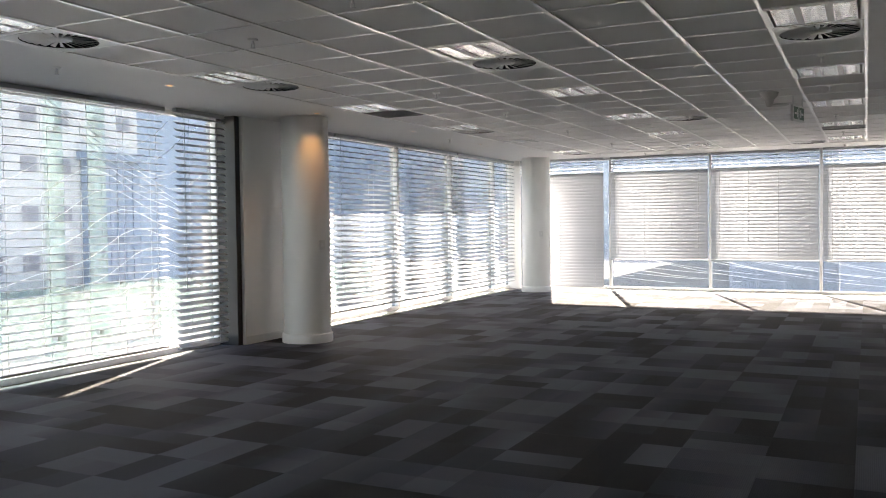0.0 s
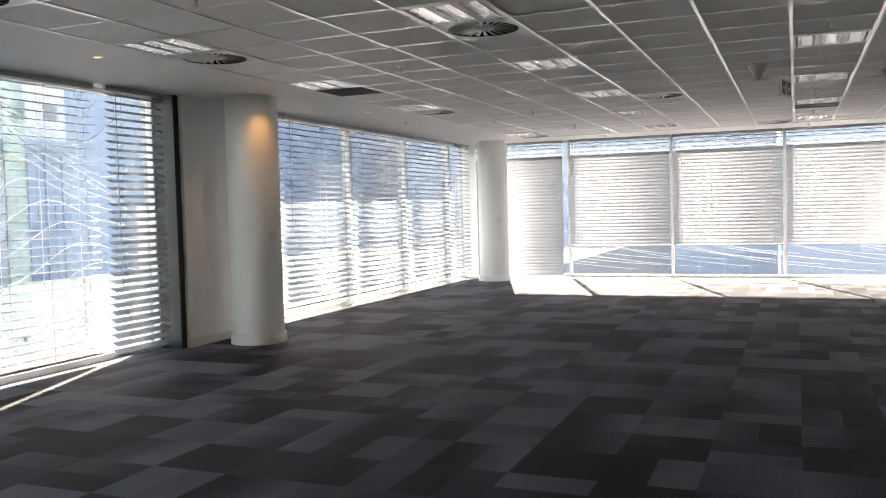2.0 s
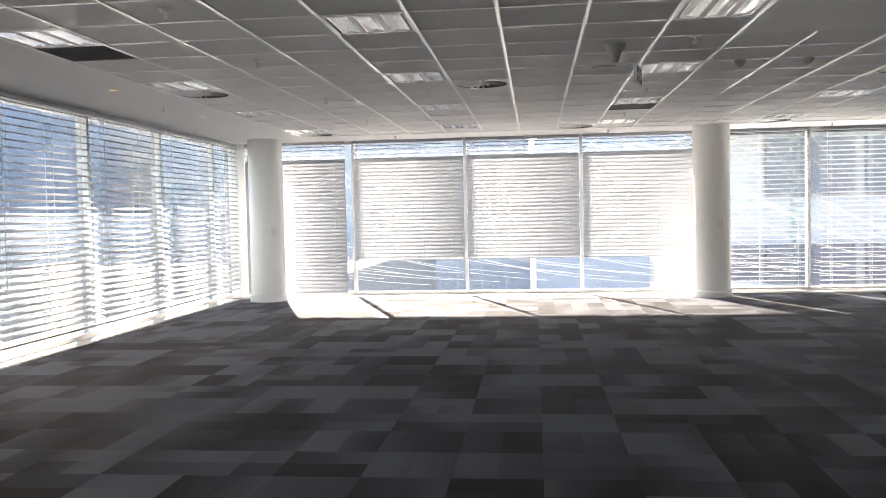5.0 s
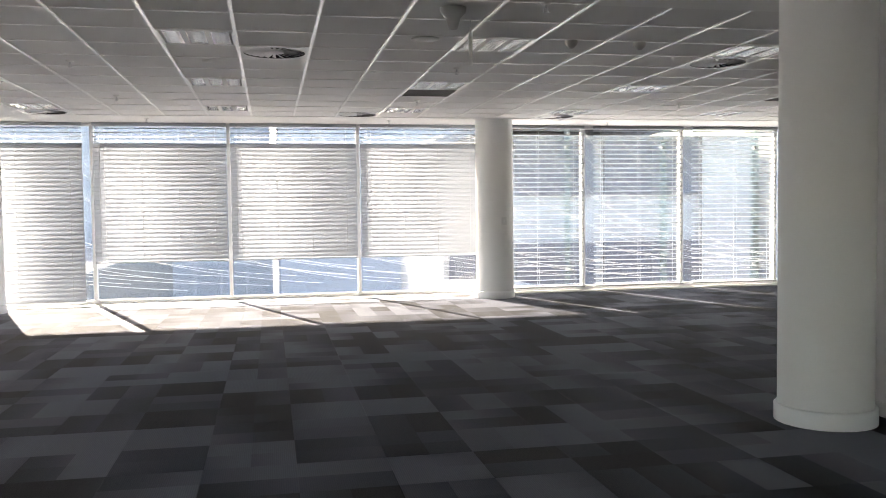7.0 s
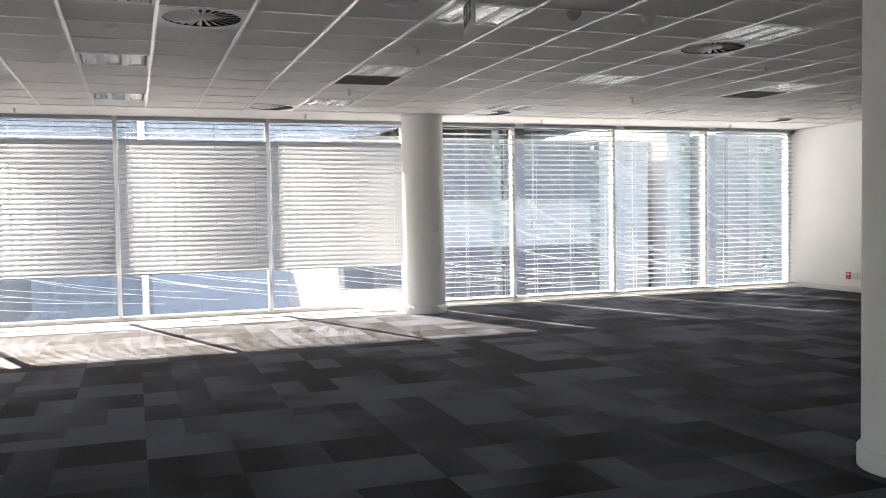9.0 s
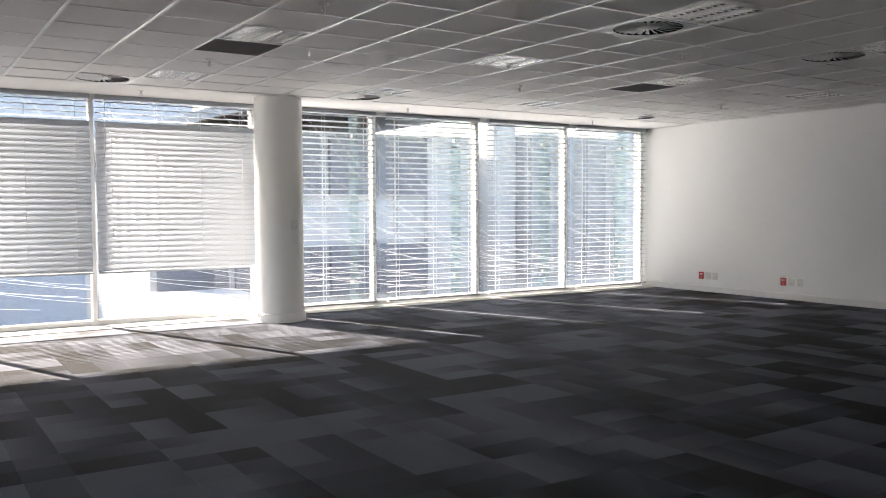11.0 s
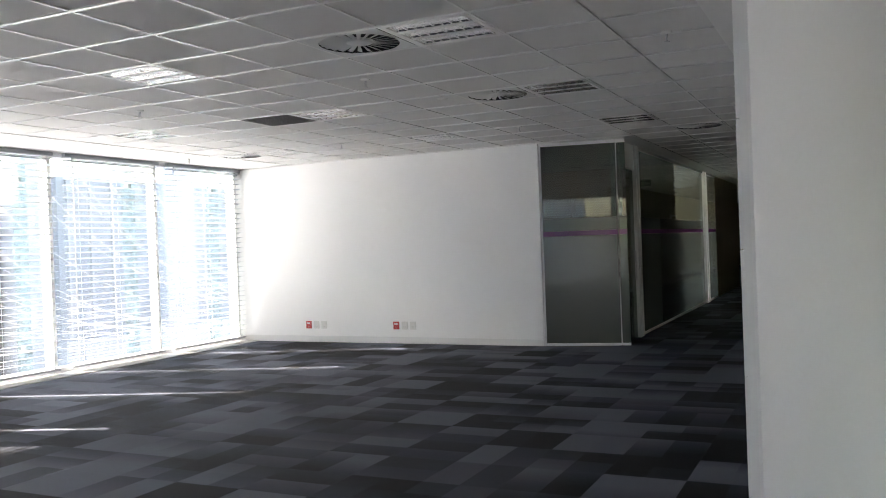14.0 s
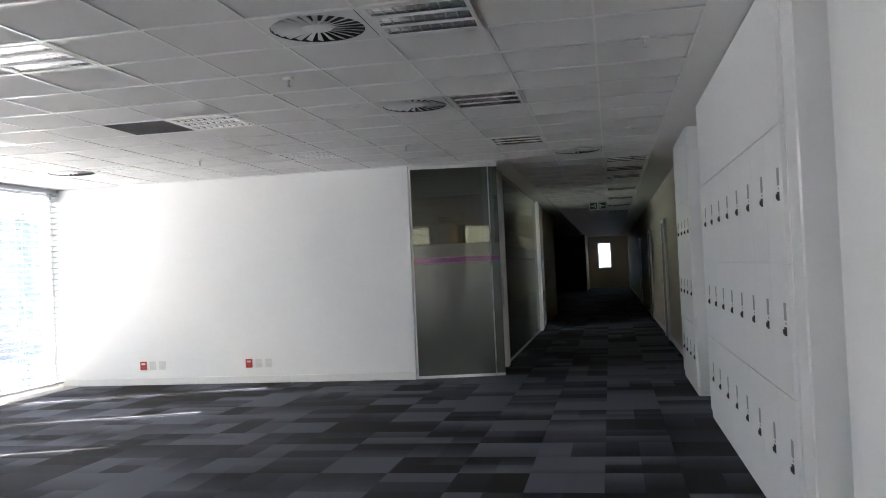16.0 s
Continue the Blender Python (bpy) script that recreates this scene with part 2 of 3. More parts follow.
H = 2.77          # ceiling height
XW, XE = -6.80, 8.50
YN, YS = 17.62, -3.0
GX0, GY0, T = -5.35, 5.72, 0.6   # ceiling grid origin and tile

# ---- floor slab and plain walls ----
structure(box_ob("floor", (-7.4, YS - 0.3, -0.30), (46.5, 17.9, -0.006), mat("screed", (0.1, 0.1, 0.1), 0.9)), "dark floor slab under grey carpet tiles", "floor")

bm = bmesh.new()
add_box(bm, (-7.4, YS - 0.25, 0), (1.78, YS, H + 0.3))
structure(mesh_ob("wall_south", bm, M_WALL), "plain white painted wall closing the room", "wall")

def skirting(bm, lo, hi):
    add_box(bm, lo, hi, 0, 0.006)

# partition on the east with its baseboard
structure(box_ob("wall_east", (XE, 12.43, 0), (XE + 0.12, YN + 0.2, H + 0.2), M_WALL), "white painted plasterboard partition wall", "wall")
bm = bmesh.new()
skirting(bm, (XE - 0.014, 12.44, 0), (XE - 0.001, YN - 0.12, 0.095))
structure(mesh_ob("baseboard", bm, M_TRIM), "white painted baseboard along the partition", "baseboard")

# core behind the lockers
bm = bmesh.new()
add_box(bm, (1.80, YS - 0.25, 0), (2.0, 9.02, H + 0.2))
add_box(bm, (2.0, 8.40, 0), (6.72, 8.50, H + 0.2))
structure(mesh_ob("wall_core", bm, M_WALL), "white painted core wall beside the column", "wall")
bm = bmesh.new()
skirting(bm, (1.786, YS + 0.01, 0), (1.799, 9.0, 0.095))
structure(mesh_ob("baseboard", bm, M_TRIM), "white baseboard on the core wall", "baseboard")

# corridor walls
structure(box_ob("wall_corridor_south", (8.46, 8.78, 0), (45.0, 8.92, H + 0.2), M_BEIGE), "long corridor wall with dull beige paint", "wall")
structure(box_ob("baseboard", (8.47, 8.921, 0), (45.0, 8.934, 0.095), M_TRIM), "white baseboard along the corridor", "baseboard")
bm = bmesh.new()
add_box(bm, (17.8, 11.42, 0), (22.0, 11.54, H + 0.2))
add_box(bm, (21.9, 11.54, 0), (22.0, 13.2, H + 0.2))
add_box(bm, (21.9, 13.2, 0), (40.0, 13.3, H + 0.2))
add_box(bm, (40.1, 11.05, 0), (45.0, 11.17, H + 0.2))
structure(mesh_ob("wall_corridor_north", bm, M_BEIGE), "corridor side wall in plain paint", "wall")
structure(box_ob("wall_corridor_cross", (40.0, 11.05, 0), (40.1, 13.3, H), M_BEIGE), "beige cross wall where the corridor widens", "wall")
bm = bmesh.new()
add_box(bm, (45.0, 8.5, 0), (45.2, 9.84, H + 0.2))
add_box(bm, (45.0, 10.52, 0), (45.2, 11.6, H + 0.2))
add_box(bm, (45.0, 9.84, 0), (45.2, 10.52, 1.07))
add_box(bm, (45.0, 9.84, 2.42), (45.2, 10.52, H + 0.2))
structure(mesh_ob("wall_corridor_end", bm, M_BEIGE), "end wall of the corridor round a window", "wall")
bm = bmesh.new()
for a, b in (((44.97, 9.80, 1.03), (45.06, 9.86, 2.46)), ((44.97, 10.50, 1.03), (45.06, 10.56, 2.46)), ((44.97, 9.86, 1.03), (45.06, 10.50, 1.09)), ((44.97, 9.86, 2.40), (45.06, 10.50, 2.46))):
    add_box(bm, a, b, 0, 0.005)
w = structure(mesh_ob("window_corridor", bm, M_TRIM), "small white framed window at the corridor's end", "window")
pn = box_ob("pane", (45.08, 9.84, 1.07), (45.09, 10.52, 2.42), M_GLASS, w)

# ---- ceiling ----
FIX = {}
def fix(kind, cx, cy):
    FIX[(round((cx - GX0) / T - 0.5), round((cy - GY0) / T - 0.5))] = kind

for i in range(6):
    for j in range(-1, 5):
        x, y = -5.05 + 2.4 * i, 6.02 + 2.4 * j
        if i < 3 or y > 9.3:
            fix("light", x, y)
for x, y in ((-5.05, 4.22), (-5.05, 6.62), (-5.05, 11.42), (-5.05, 16.22), (-2.65, 6.62), (-0.25, 6.62), (-2.05, 11.42), (-0.85, 16.22), (2.15, 11.42), (4.55, 11.42), (2.15, 16.22), (6.95, 16.22), (8.15, 10.22) ):
    fix("vent", x, y)
for x, y in ((-5.05, 9.02), (-0.25, 13.82), (4.55, 13.82)):
    fix("blank", x, y)
for x in (9.35, 11.75, 14.15, 16.55, 18.95, 21.35):
    fix("light", x, 9.62)
FIX[(round((10.55 - GX0) / T - 0.5), round((9.62 - GY0) / T - 0.5))] = "light"

bm = bmesh.new()
add_box(bm, (-7.4, YS - 0.3, H + 0.16), (46, YN + 0.3, H + 0.4), 2)
i_max = int((45 - GX0) / T)
def in_grid(i, j):
    x, y = GX0 + (i + 0.5) * T, GY0 + (j + 0.5) * T
    if y < YS + 0.2 or y > 16.6:
        return False
    if x < 0.05:
        return True
    if x < 8.45:
        return y > 9.3
    return 9.3 < y < 11.2
cells = [(i, j) for i in range(0, i_max) for j in range(-15, 19) if in_grid(i, j)]
cellset = set(cells)
rng = random.Random(4)
for i, j in cells:
    if (i, j) in FIX:
        continue
    x, y = GX0 + i * T, GY0 + j * T
    dz = rng.uniform(0, 0.0025)
    add_box(bm, (x + 0.004, y + 0.004, H + 0.004 + dz), (x + T - 0.004, y + T - 0.004, H + 0.018 + dz), 0)
def runs(flags):
    out, s = [], None
    for k, v in flags:
        if v and s is None:
            s = k
        if not v and s is not None:
            out.append((s, k))
            s = None
    if s is not None:
        out.append((s, flags[-1][0] + 1))
    return out
for i in range(0, i_max + 1):     # long bars along y
    for a, b in runs([(j, (i, j) in cellset or (i - 1, j) in cellset) for j in range(-15, 20)]):
        x = GX0 + i * T
        add_box(bm, (x - 0.013, GY0 + a * T, H - 0.003), (x + 0.013, GY0 + b * T, H + 0.012), 1)
for j in range(-15, 20):          # cross bars along x
    for a, b in runs([(i, (i, j) in cellset or (i, j - 1) in cellset) for i in range(0, i_max + 2)]):
        y = GY0 + j * T
        add_box(bm, (GX0 + a * T, y - 0.008, H - 0.001), (GX0 + b * T, y + 0.008, H + 0.012), 1)
structure(mesh_ob("ceiling", bm, [M_TILE, M_BAR, M_VOID]), "suspended ceiling of grey mineral tiles on white bars", "ceiling")

NTOP = GY0 + 18 * T    # north edge of the tiles
bm = bmesh.new()
add_box(bm, (-7.4, YS, H - 0.004), (GX0 - 0.012, YN + 0.1, H + 0.10))
add_box(bm, (GX0 - 0.012, NTOP + 0.007, H - 0.004), (XE, YN + 0.1, H + 0.10))
add_box(bm, (0.062, YS, H - 0.004), (8.43, 9.313, H + 0.10))
add_box(bm, (8.43, 8.7, H - 0.004), (45.0, 9.313, H + 0.10))
add_box(bm, (8.462, 11.127, H - 0.004), (45.0, YN + 0.1, H + 0.10))
structure(mesh_ob("ceiling_border", bm, M_PLASTER), "smooth white plaster ceiling border round the tiles", "ceiling")

# ---- fixtures in the ceiling ----
def make_light():
    """A recessed square light: tray, three curved reflectors along y, a tube in each, cross blades."""
    root = empty("ceiling_light")
    tagged(root, "recessed square fluorescent light with three bright louvres", "ceiling light", "ceiling lights")
    h = 0.288
    bm = bmesh.new()
    add_box(bm, (-h, -h, 0.085), (h, h, 0.095))
    for a, b in (((-h, -h, -0.003), (h, -h + 0.028, 0.085)), ((-h, h - 0.028, -0.003), (h, h, 0.085)), ((-h, -h + 0.028, -0.003), (-h + 0.022, h - 0.028, 0.085)), ((h - 0.022, -h + 0.028, -0.003), (h, h - 0.028, 0.085))):
        add_box(bm, a, b)
    for x in (-0.0925, 0.0925):
        add_box(bm, (x - 0.022, -h + 0.028, -0.001), (x + 0.022, h - 0.028, 0.08))
    mesh_ob("tray", bm, M_TRIM, root)
    bm = bmesh.new()
    for x in (-0.182, 0.0, 0.182):
        for k in range(9):
            y = -0.24 + 0.48 * k / 8
            add_box(bm, (x - 0.066, y - 0.0015, -0.001), (x + 0.066, y + 0.0015, 0.004))
        for s in (-1, 1):
            pts = [(x + s * 0.068, 0.001), (x + s * 0.058, 0.003), (x + s * 0.035, 0.0055), (x, 0.007)]
            for (xa, za), (xb, zb) in zip(pts, pts[1:]):
                f = bm.faces.new([bm.verts.new(v) for v in ((xa, -0.255, za), (xa, 0.255, za), (xb, 0.255, zb), (xb, -0.255, zb))])
                f.smooth = True
    mesh_ob("louvre", bm, M_REFL, root)
    for x in (-0.182, 0.0, 0.182):
        bm = bmesh.new()
        bmesh.ops.create_cone(bm, cap_ends=True, segments=10, radius1=0.013, radius2=0.013, depth=0.5, matrix=Matrix.Translation((x, 0, 0.020)) @ Matrix.Rotation(math.pi / 2, 4, "X"))
        mesh_ob("tube", bm, M_TUBE, root, True)
    return root


def make_vent():
    """A swirl diffuser: square plate with a round opening, radial blades and a hub."""
    root = empty("ceiling_diffuser")
    tagged(root, "square grey ceiling plate with a round swirl air diffuser", "air diffuser", "air diffusers")
    bm = bmesh.new()
    R, h, seg = 0.262, 0.288, 48
    ring = [bm.verts.new((R * math.cos(2 * math.pi * k / seg), R * math.sin(2 * math.pi * k / seg), -0.002)) for k in range(seg)]
    sq = []
    for k in range(seg):
        c, s = math.cos(2 * math.pi * k / seg), math.sin(2 * math.pi * k / seg)
        q = h / max(abs(c), abs(s))
        sq.append(bm.verts.new((q * c, q * s, -0.002)))
    up = [bm.verts.new((v.co.x, v.co.y, 0.05)) for v in ring]
    for k in range(seg):
        j = (k + 1) % seg
        bm.faces.new((ring[k], sq[k], sq[j], ring[j]))
        bm.faces.new((ring[j], up[j], up[k], ring[k])).material_index = 1
    mesh_ob("plate", bm, [M_VENT, M_VOID], root)
    bm = bmesh.new()
    add_box(bm, (-h, -h, 0.05), (h, h, 0.06))
    mesh_ob("duct", bm, M_VOID, root)
    bm = bmesh.new()
    for k in range(24):
        a = 2 * math.pi * k / 24
        m = Matrix.Rotation(a, 4, "Z")
        tw = 0.009
        pts = [(0.07, -0.006, 0.002), (0.258, -0.017, 0.0), (0.258, 0.017, tw), (0.07, 0.006, 0.008)]
        vs = [bm.verts.new(m @ Vector(p)) for p in pts]
        vs2 = [bm.verts.new(m @ Vector((p[0], p[1], p[2] + 0.003))) for p in pts]
        bm.faces.new(vs), bm.faces.new(vs2[::-1])
        for u in range(4):
            bm.faces.new((vs[u], vs2[u], vs2[(u + 1) % 4], vs[(u + 1) % 4]))
    mesh_ob("blades", bm, M_VENT, root)
    bm = bmesh.new()
    add_lathe(bm, [(0.0, -0.006), (0.02, -0.005), (0.075, 0.0), (0.09, 0.006), (0.09, 0.02)], 24)
    mesh_ob("hub", bm, M_VENT, root)
    return root


def make_blank():
    root = empty("return_air_grille")
    tagged(root, "dark grey square return air grille in the ceiling", "air grille", "return air grilles")
    bm = bmesh.new()
    h = 0.286
    add_box(bm, (-h, -h, 0.012), (h, h, 0.02))
    for k in range(20):
        q = -h + 0.0286 * k
        add_box(bm, (q, -h, 0.0), (q + 0.005, h, 0.012))
    mesh_ob("core", bm, M_GRILLE, root)
    bm = bmesh.new()
    for a, b in (((-h, -h, -0.002), (h, -h + 0.014, 0.01)), ((-h, h - 0.014, -0.002), (h, h, 0.01)), ((-h, -h, -0.002), (-h + 0.014, h, 0.009)), ((h - 0.014, -h, -0.002), (h, h, 0.009))):
        add_box(bm, a, b)
    mesh_ob("frame", bm, M_GRILLE, root)
    return root

MAKE = {"light": make_light, "vent": make_vent, "blank": make_blank}
firsts = {}
for (i, j), kind in sorted(FIX.items()):
    m = pose(GX0 + (i + 0.5) * T, GY0 + (j + 0.5) * T, H)
    if kind not in firsts:
        firsts[kind] = MAKE[kind]()
        firsts[kind].matrix_basis = m
    else:
        copy_thing(firsts[kind], m)

def make_sprinkler():
    root = empty("sprinkler")
    tagged(root, "small chrome pendant fire sprinkler under the ceiling", "sprinkler", "ceiling sprinklers")
    bm = bmesh.new()
    add_lathe(bm, [(0.0, -0.012), (0.022, -0.012), (0.036, -0.004), (0.038, 0.004)], 20)
    mesh_ob("rosette", bm, M_PLASTIC, root)
    bm = bmesh.new()
    add_lathe(bm, [(0.009, -0.01), (0.009, -0.032), (0.004, -0.034), (0.004, -0.058)], 10)
    for s in (-1, 1):
        add_box(bm, (s * 0.012 - 0.002, -0.002, -0.058), (s * 0.012 + 0.002, 0.002, -0.028))
    add_lathe(bm, [(0.0, -0.058), (0.019, -0.058), (0.019, -0.061), (0.0, -0.062)], 14)
    mesh_ob("head", bm, M_CHROME, root)
    return root
SPR = [(-5.9, 4.9), (-5.85, 12.2), (-3.85, 4.85), (-3.85, 7.75), (-3.85, 9.6), (-3.85, 12.02), (-3.85, 14.42), (-2.62, 4.22), (-0.27, 7.55), (-0.27, 9.32), (-0.3, 12.0), (-0.27, 14.5), (-0.3, 16.9), (3.2, 12.0), (3.25, 14.42), (3.25, 16.9), (-3.85, 16.9), (6.65, 12.0), (6.65, 14.4), (3.0, 9.62), (6.5, 9.62), (6.65, 16.9)]
s0 = make_sprinkler()
for k, (x, y) in enumerate(SPR):
    if k == 0:
        s0.matrix_basis = pose(x, y, H - 0.003)
    else:
        copy_thing(s0, pose(x, y, H - 0.003))

def turned(name, prof, m, x, y, label, cat, group="", seg=28, z=H):
    bm = bmesh.new()
    add_lathe(bm, prof, seg)
    ob = mesh_ob(name, bm, m)
    ob.matrix_basis = pose(x, y, z)
    return tagged(ob, label, cat, group)
turned("beacon", [(0.0, -0.15), (0.028, -0.145), (0.036, -0.12), (0.05, -0.07), (0.085, -0.035), (0.092, 0.0)], M_GREYPL, -0.86, 9.55, "grey cone shaped ceiling sounder", "sounder")
turned("ceiling_speaker", [(0.0, -0.012), (0.09, -0.012), (0.112, -0.006), (0.115, 0.0)], M_GREYPL, -0.86, 10.62, "round grey flush ceiling speaker", "speaker")
for x in (0.35, 0.95):
    turned("smoke_detector", [(0.0, -0.062), (0.02, -0.06), (0.034, -0.045), (0.05, -0.03), (0.054, -0.012), (0.054, 0.0)], M_GREYPL, x, 10.55, "small grey domed smoke detector on a ceiling tile", "smoke detector", "smoke detectors")
turned("sensor", [(0.0, -0.01), (0.035, -0.01), (0.05, 0.0)], M_PLASTIC, 4.4, 11.9, "flat white round ceiling sensor", "sensor", "ceiling sensors")
turned("sensor", [(0.0, -0.01), (0.035, -0.01), (0.05, 0.0)], M_PLASTIC, -2.65, 11.9, "flat white round ceiling sensor", "sensor", "ceiling sensors")

def downlight(x, y):
    root = empty("downlight", pose(x, y, H - 0.005))
    tagged(root, "small round downlight glowing warm in the plaster", "downlight", "warm downlights")
    bm = bmesh.new()
    add_lathe(bm, [(0.034, 0.002), (0.036, -0.006), (0.048, -0.006), (0.052, 0.0)], 24)
    mesh_ob("ring", bm, M_TRIM, root)
    bm = bmesh.new()
    add_lathe(bm, [(0.0, -0.003), (0.033, -0.002), (0.035, 0.001)], 20)
    mesh_ob("bulb", bm, M_WARM, root)
    lamp = new("spot", bpy.data.lights.new("spot", "SPOT"))
    lamp.data.energy, lamp.data.color, lamp.data.spot_size, lamp.data.spot_blend, lamp.data.shadow_soft_size = 0.9, (1.0, 0.55, 0.22), radians(110), 1.0, 0.03
    lamp.parent = root
    lamp.matrix_basis = pose(0, 0, -0.02)
for y in (6.05, 8.45, 10.85, 13.25):
    downlight(-5.78, y)

def exit_sign(x, y, turn, drop=0.26):
    root = empty("exit_sign", pose(x, y, H, 0, 0, turn))
    tagged(root, "hanging white exit sign with dark green symbols", "exit sign", "exit signs")
    bm = bmesh.new()
    add_box(bm, (-0.19, -0.012, -drop - 0.09), (0.19, 0.012, -drop + 0.09), 0, 0.004)
    mesh_ob("panel", bm, M_PLASTIC, root)
    bm = bmesh.new()
    for s in (-1, 1):
        y0 = s * 0.0125
        for cx in (-0.09, 0.09):
            add_box(bm, (cx - 0.075, min(y0, y0 + s * 0.001), -drop - 0.06), (cx + 0.075, max(y0, y0 + s * 0.001), -drop + 0.07))
    mesh_ob("symbol_field", bm, M_GREEN, root)
    bm = bmesh.new()
    for s in (-1, 1):
        ya, yb = sorted((s * 0.0137, s * 0.0146))
        add_box(bm, (-0.14, ya, -drop - 0.01), (-0.07, yb, -drop + 0.012))
        add_box(bm, (-0.06, ya, -drop - 0.04), (-0.035, yb, -drop + 0.045))
        add_box(bm, (0.045, ya, -drop - 0.04), (0.07, yb, -drop + 0.045))
        add_box(bm, (0.08, ya, -drop - 0.01), (0.145, yb, -drop + 0.012))
    mesh_ob("arrows", bm, M_PLASTIC, root)
    bm = bmesh.new()
    for s in (-0.15, 0.15):
        add_box(bm, (s - 0.003, -0.003, -drop + 0.09), (s + 0.003, 0.003, 0.0))
    mesh_ob("rods", bm, M_CHROME, root)
exit_sign(-0.62, 10.05, 76, 0.185)
exit_sign(16.4, 10.1, 90, 0.16)

# ---- columns ----
def column(x, y, r=0.292, hole=None):
    root = empty("column", pose(x, y, 0))
    tagged(root, "round white plastered column with a base ring", "column", "round columns")
    bm = bmesh.new()
    add_lathe(bm, [(r, 0.0), (r, H + 0.05)], 64)
    mesh_ob("shaft", bm, M_COL, root)
    bm = bmesh.new()
    add_lathe(bm, [(r + 0.002, 0.112), (r + 0.016, 0.108), (r + 0.022, 0.1), (r + 0.022, 0.0)], 64)
    mesh_ob("base", bm, M_TRIM, root)
COLS = [(-6.20, 8.78), (-6.12, 16.86), (1.34, 16.84), (1.39, 8.67)]
for c in COLS:
    column(*c)

def switch_plate(cx, cy, ang, z=1.2, r=0.292):
    root = empty("switch", pose(cx + r * math.cos(radians(ang)), cy + r * math.sin(radians(ang)), z, 0, 0, ang))
    tagged(root, "small white light switch on a column", "switch", "light switches")
    bm = bmesh.new()
    add_box(bm, (-0.004, -0.042, -0.058), (0.012, 0.042, 0.058), 0, 0.004)
    mesh_ob("plate", bm, M_PLASTIC, root)
    bm = bmesh.new()
    add_box(bm, (0.012, -0.014, -0.02), (0.017, 0.014, 0.02), 0, 0.002)
    mesh_ob("rocker", bm, M_TRIM, root)
switch_plate(*COLS[2], -75)
switch_plate(*COLS[1], -50)
switch_plate(*COLS[0], -15)

# ---- glazing ----
def curve_strip(bm, pts, axis, w=0.009):
    """A thin film strip along points in the plane of a pane: (along, z)."""
    prev = None
    for k, (u, z) in enumerate(pts):
        u2, z2 = pts[min(k + 1, len(pts) - 1)]
        u1, z1 = pts[max(k - 1, 0)]
        d = Vector((u2 - u1, z2 - z1)).normalized()
        nx, nz = -d.y * w / 2, d.x * w / 2
        if axis == "x":
            a, b = bm.verts.new((u + nx, 0, z + nz)), bm.verts.new((u - nx, 0, z - nz))
        else:
            a, b = bm.verts.new((0, u + nx, z + nz)), bm.verts.new((0, u - nx, z - nz))
        if prev:
            bm.faces.new((prev[0], a, b, prev[1]))
        prev = (a, b)

YG = 17.66     # plane of the north panes
def film_north(bm, x0, x1):
    for k in range(-18, 60):
        xs = -12 + 0.42 * k
        base = 0.12 + 0.16 * ((k * 7) % 5)
        pts = []
        for s in range(0, 60):
            x = xs + 0.11 * s
            z = base * 0.35 + 3.3 * math.exp(-(x - xs) / (2.1 + 0.25 * math.sin(k * 0.7)))
            if x0 <= x <= x1 and 0.09 < z < 2.72:
                pts.append((x, z))
        if len(pts) > 2:
            curve_strip(bm, pts, "x", 0.0036)

def film_west(bm, y0, y1):
    for k in range(15):
        zb = 0.25 + 0.18 * k
        pts = []
        for s in range(61):
            y = y0 + (y1 - y0) * s / 60
            z = zb + 0.16 * math.sin(y * 1.7 + k * 0.42) * (1 + 0.12 * k) * math.exp(-((y - 6.2) / 3.0) ** 2) + 0.05 * math.sin(y * 5 + k)
            if 0.1 < z < 2.72:
                pts.append((y, z))
        if len(pts) > 2:
            curve_strip(bm, pts, "y", 0.008)

NX = [-6.75, -4.75, -2.735, -0.715, 1.30, 3.10, 4.90, 6.70, 8.47]
WY = [9.20, 10.42, 12.50, 14.56, 16.62, 17.60]
WYS = [-2.6, -0.4, 1.8, 4.0, 8.10]

def facade(name, axis, stops, plane, label, film, half=0.027):
    """A run of full-height panes between slim mullions, with sill, head and film lines; axis is the way it runs."""
    s = 1 if axis == "x" else -1   # outward is +y on the north, -x on the west
    def P(u, d, z):
        return (u, plane + d, z) if axis == "x" else (plane - d, u, z)
    def bx(bm, u0, u1, d0, d1, z0, z1, bev=0.004):
        a, b = P(u0, d0, z0), P(u1, d1, z1)
        add_box(bm, [min(p, q) for p, q in zip(a, b)], [max(p, q) for p, q in zip(a, b)], 0, bev)
    bm = bmesh.new()
    bx(bm, stops[0], stops[-1], -0.05, 0.07, 0.0, 0.07)
    bx(bm, stops[0], stops[-1], -0.05, 0.07, H - 0.05, H + 0.1)
    root = structure(mesh_ob(name, bm, M_ALU), label, "window")
    for u in stops:
        bm = bmesh.new()
        bx(bm, u - half, u + half, -0.06, 0.08, 0.0 + 0.002, H - 0.002)
        mesh_ob("mullion", bm, M_ALU, root)
    for u0, u1 in zip(stops, stops[1:]):
        bm = bmesh.new()
        bx(bm, u0 + 0.02, u1 - 0.02, 0.012, 0.02, 0.06, H - 0.04, 0)
        pane = mesh_ob("pane", bm, M_GLASS, root)
        pane.visible_shadow = False
    bm = bmesh.new()
    film(bm, stops[0], stops[-1])
    ob = mesh_ob("film_lines", bm, M_FILM, root)
    ob.matrix_basis = pose(0, plane + 0.008, 0) if axis == "x" else pose(plane - 0.008, 0, 0)
    return root

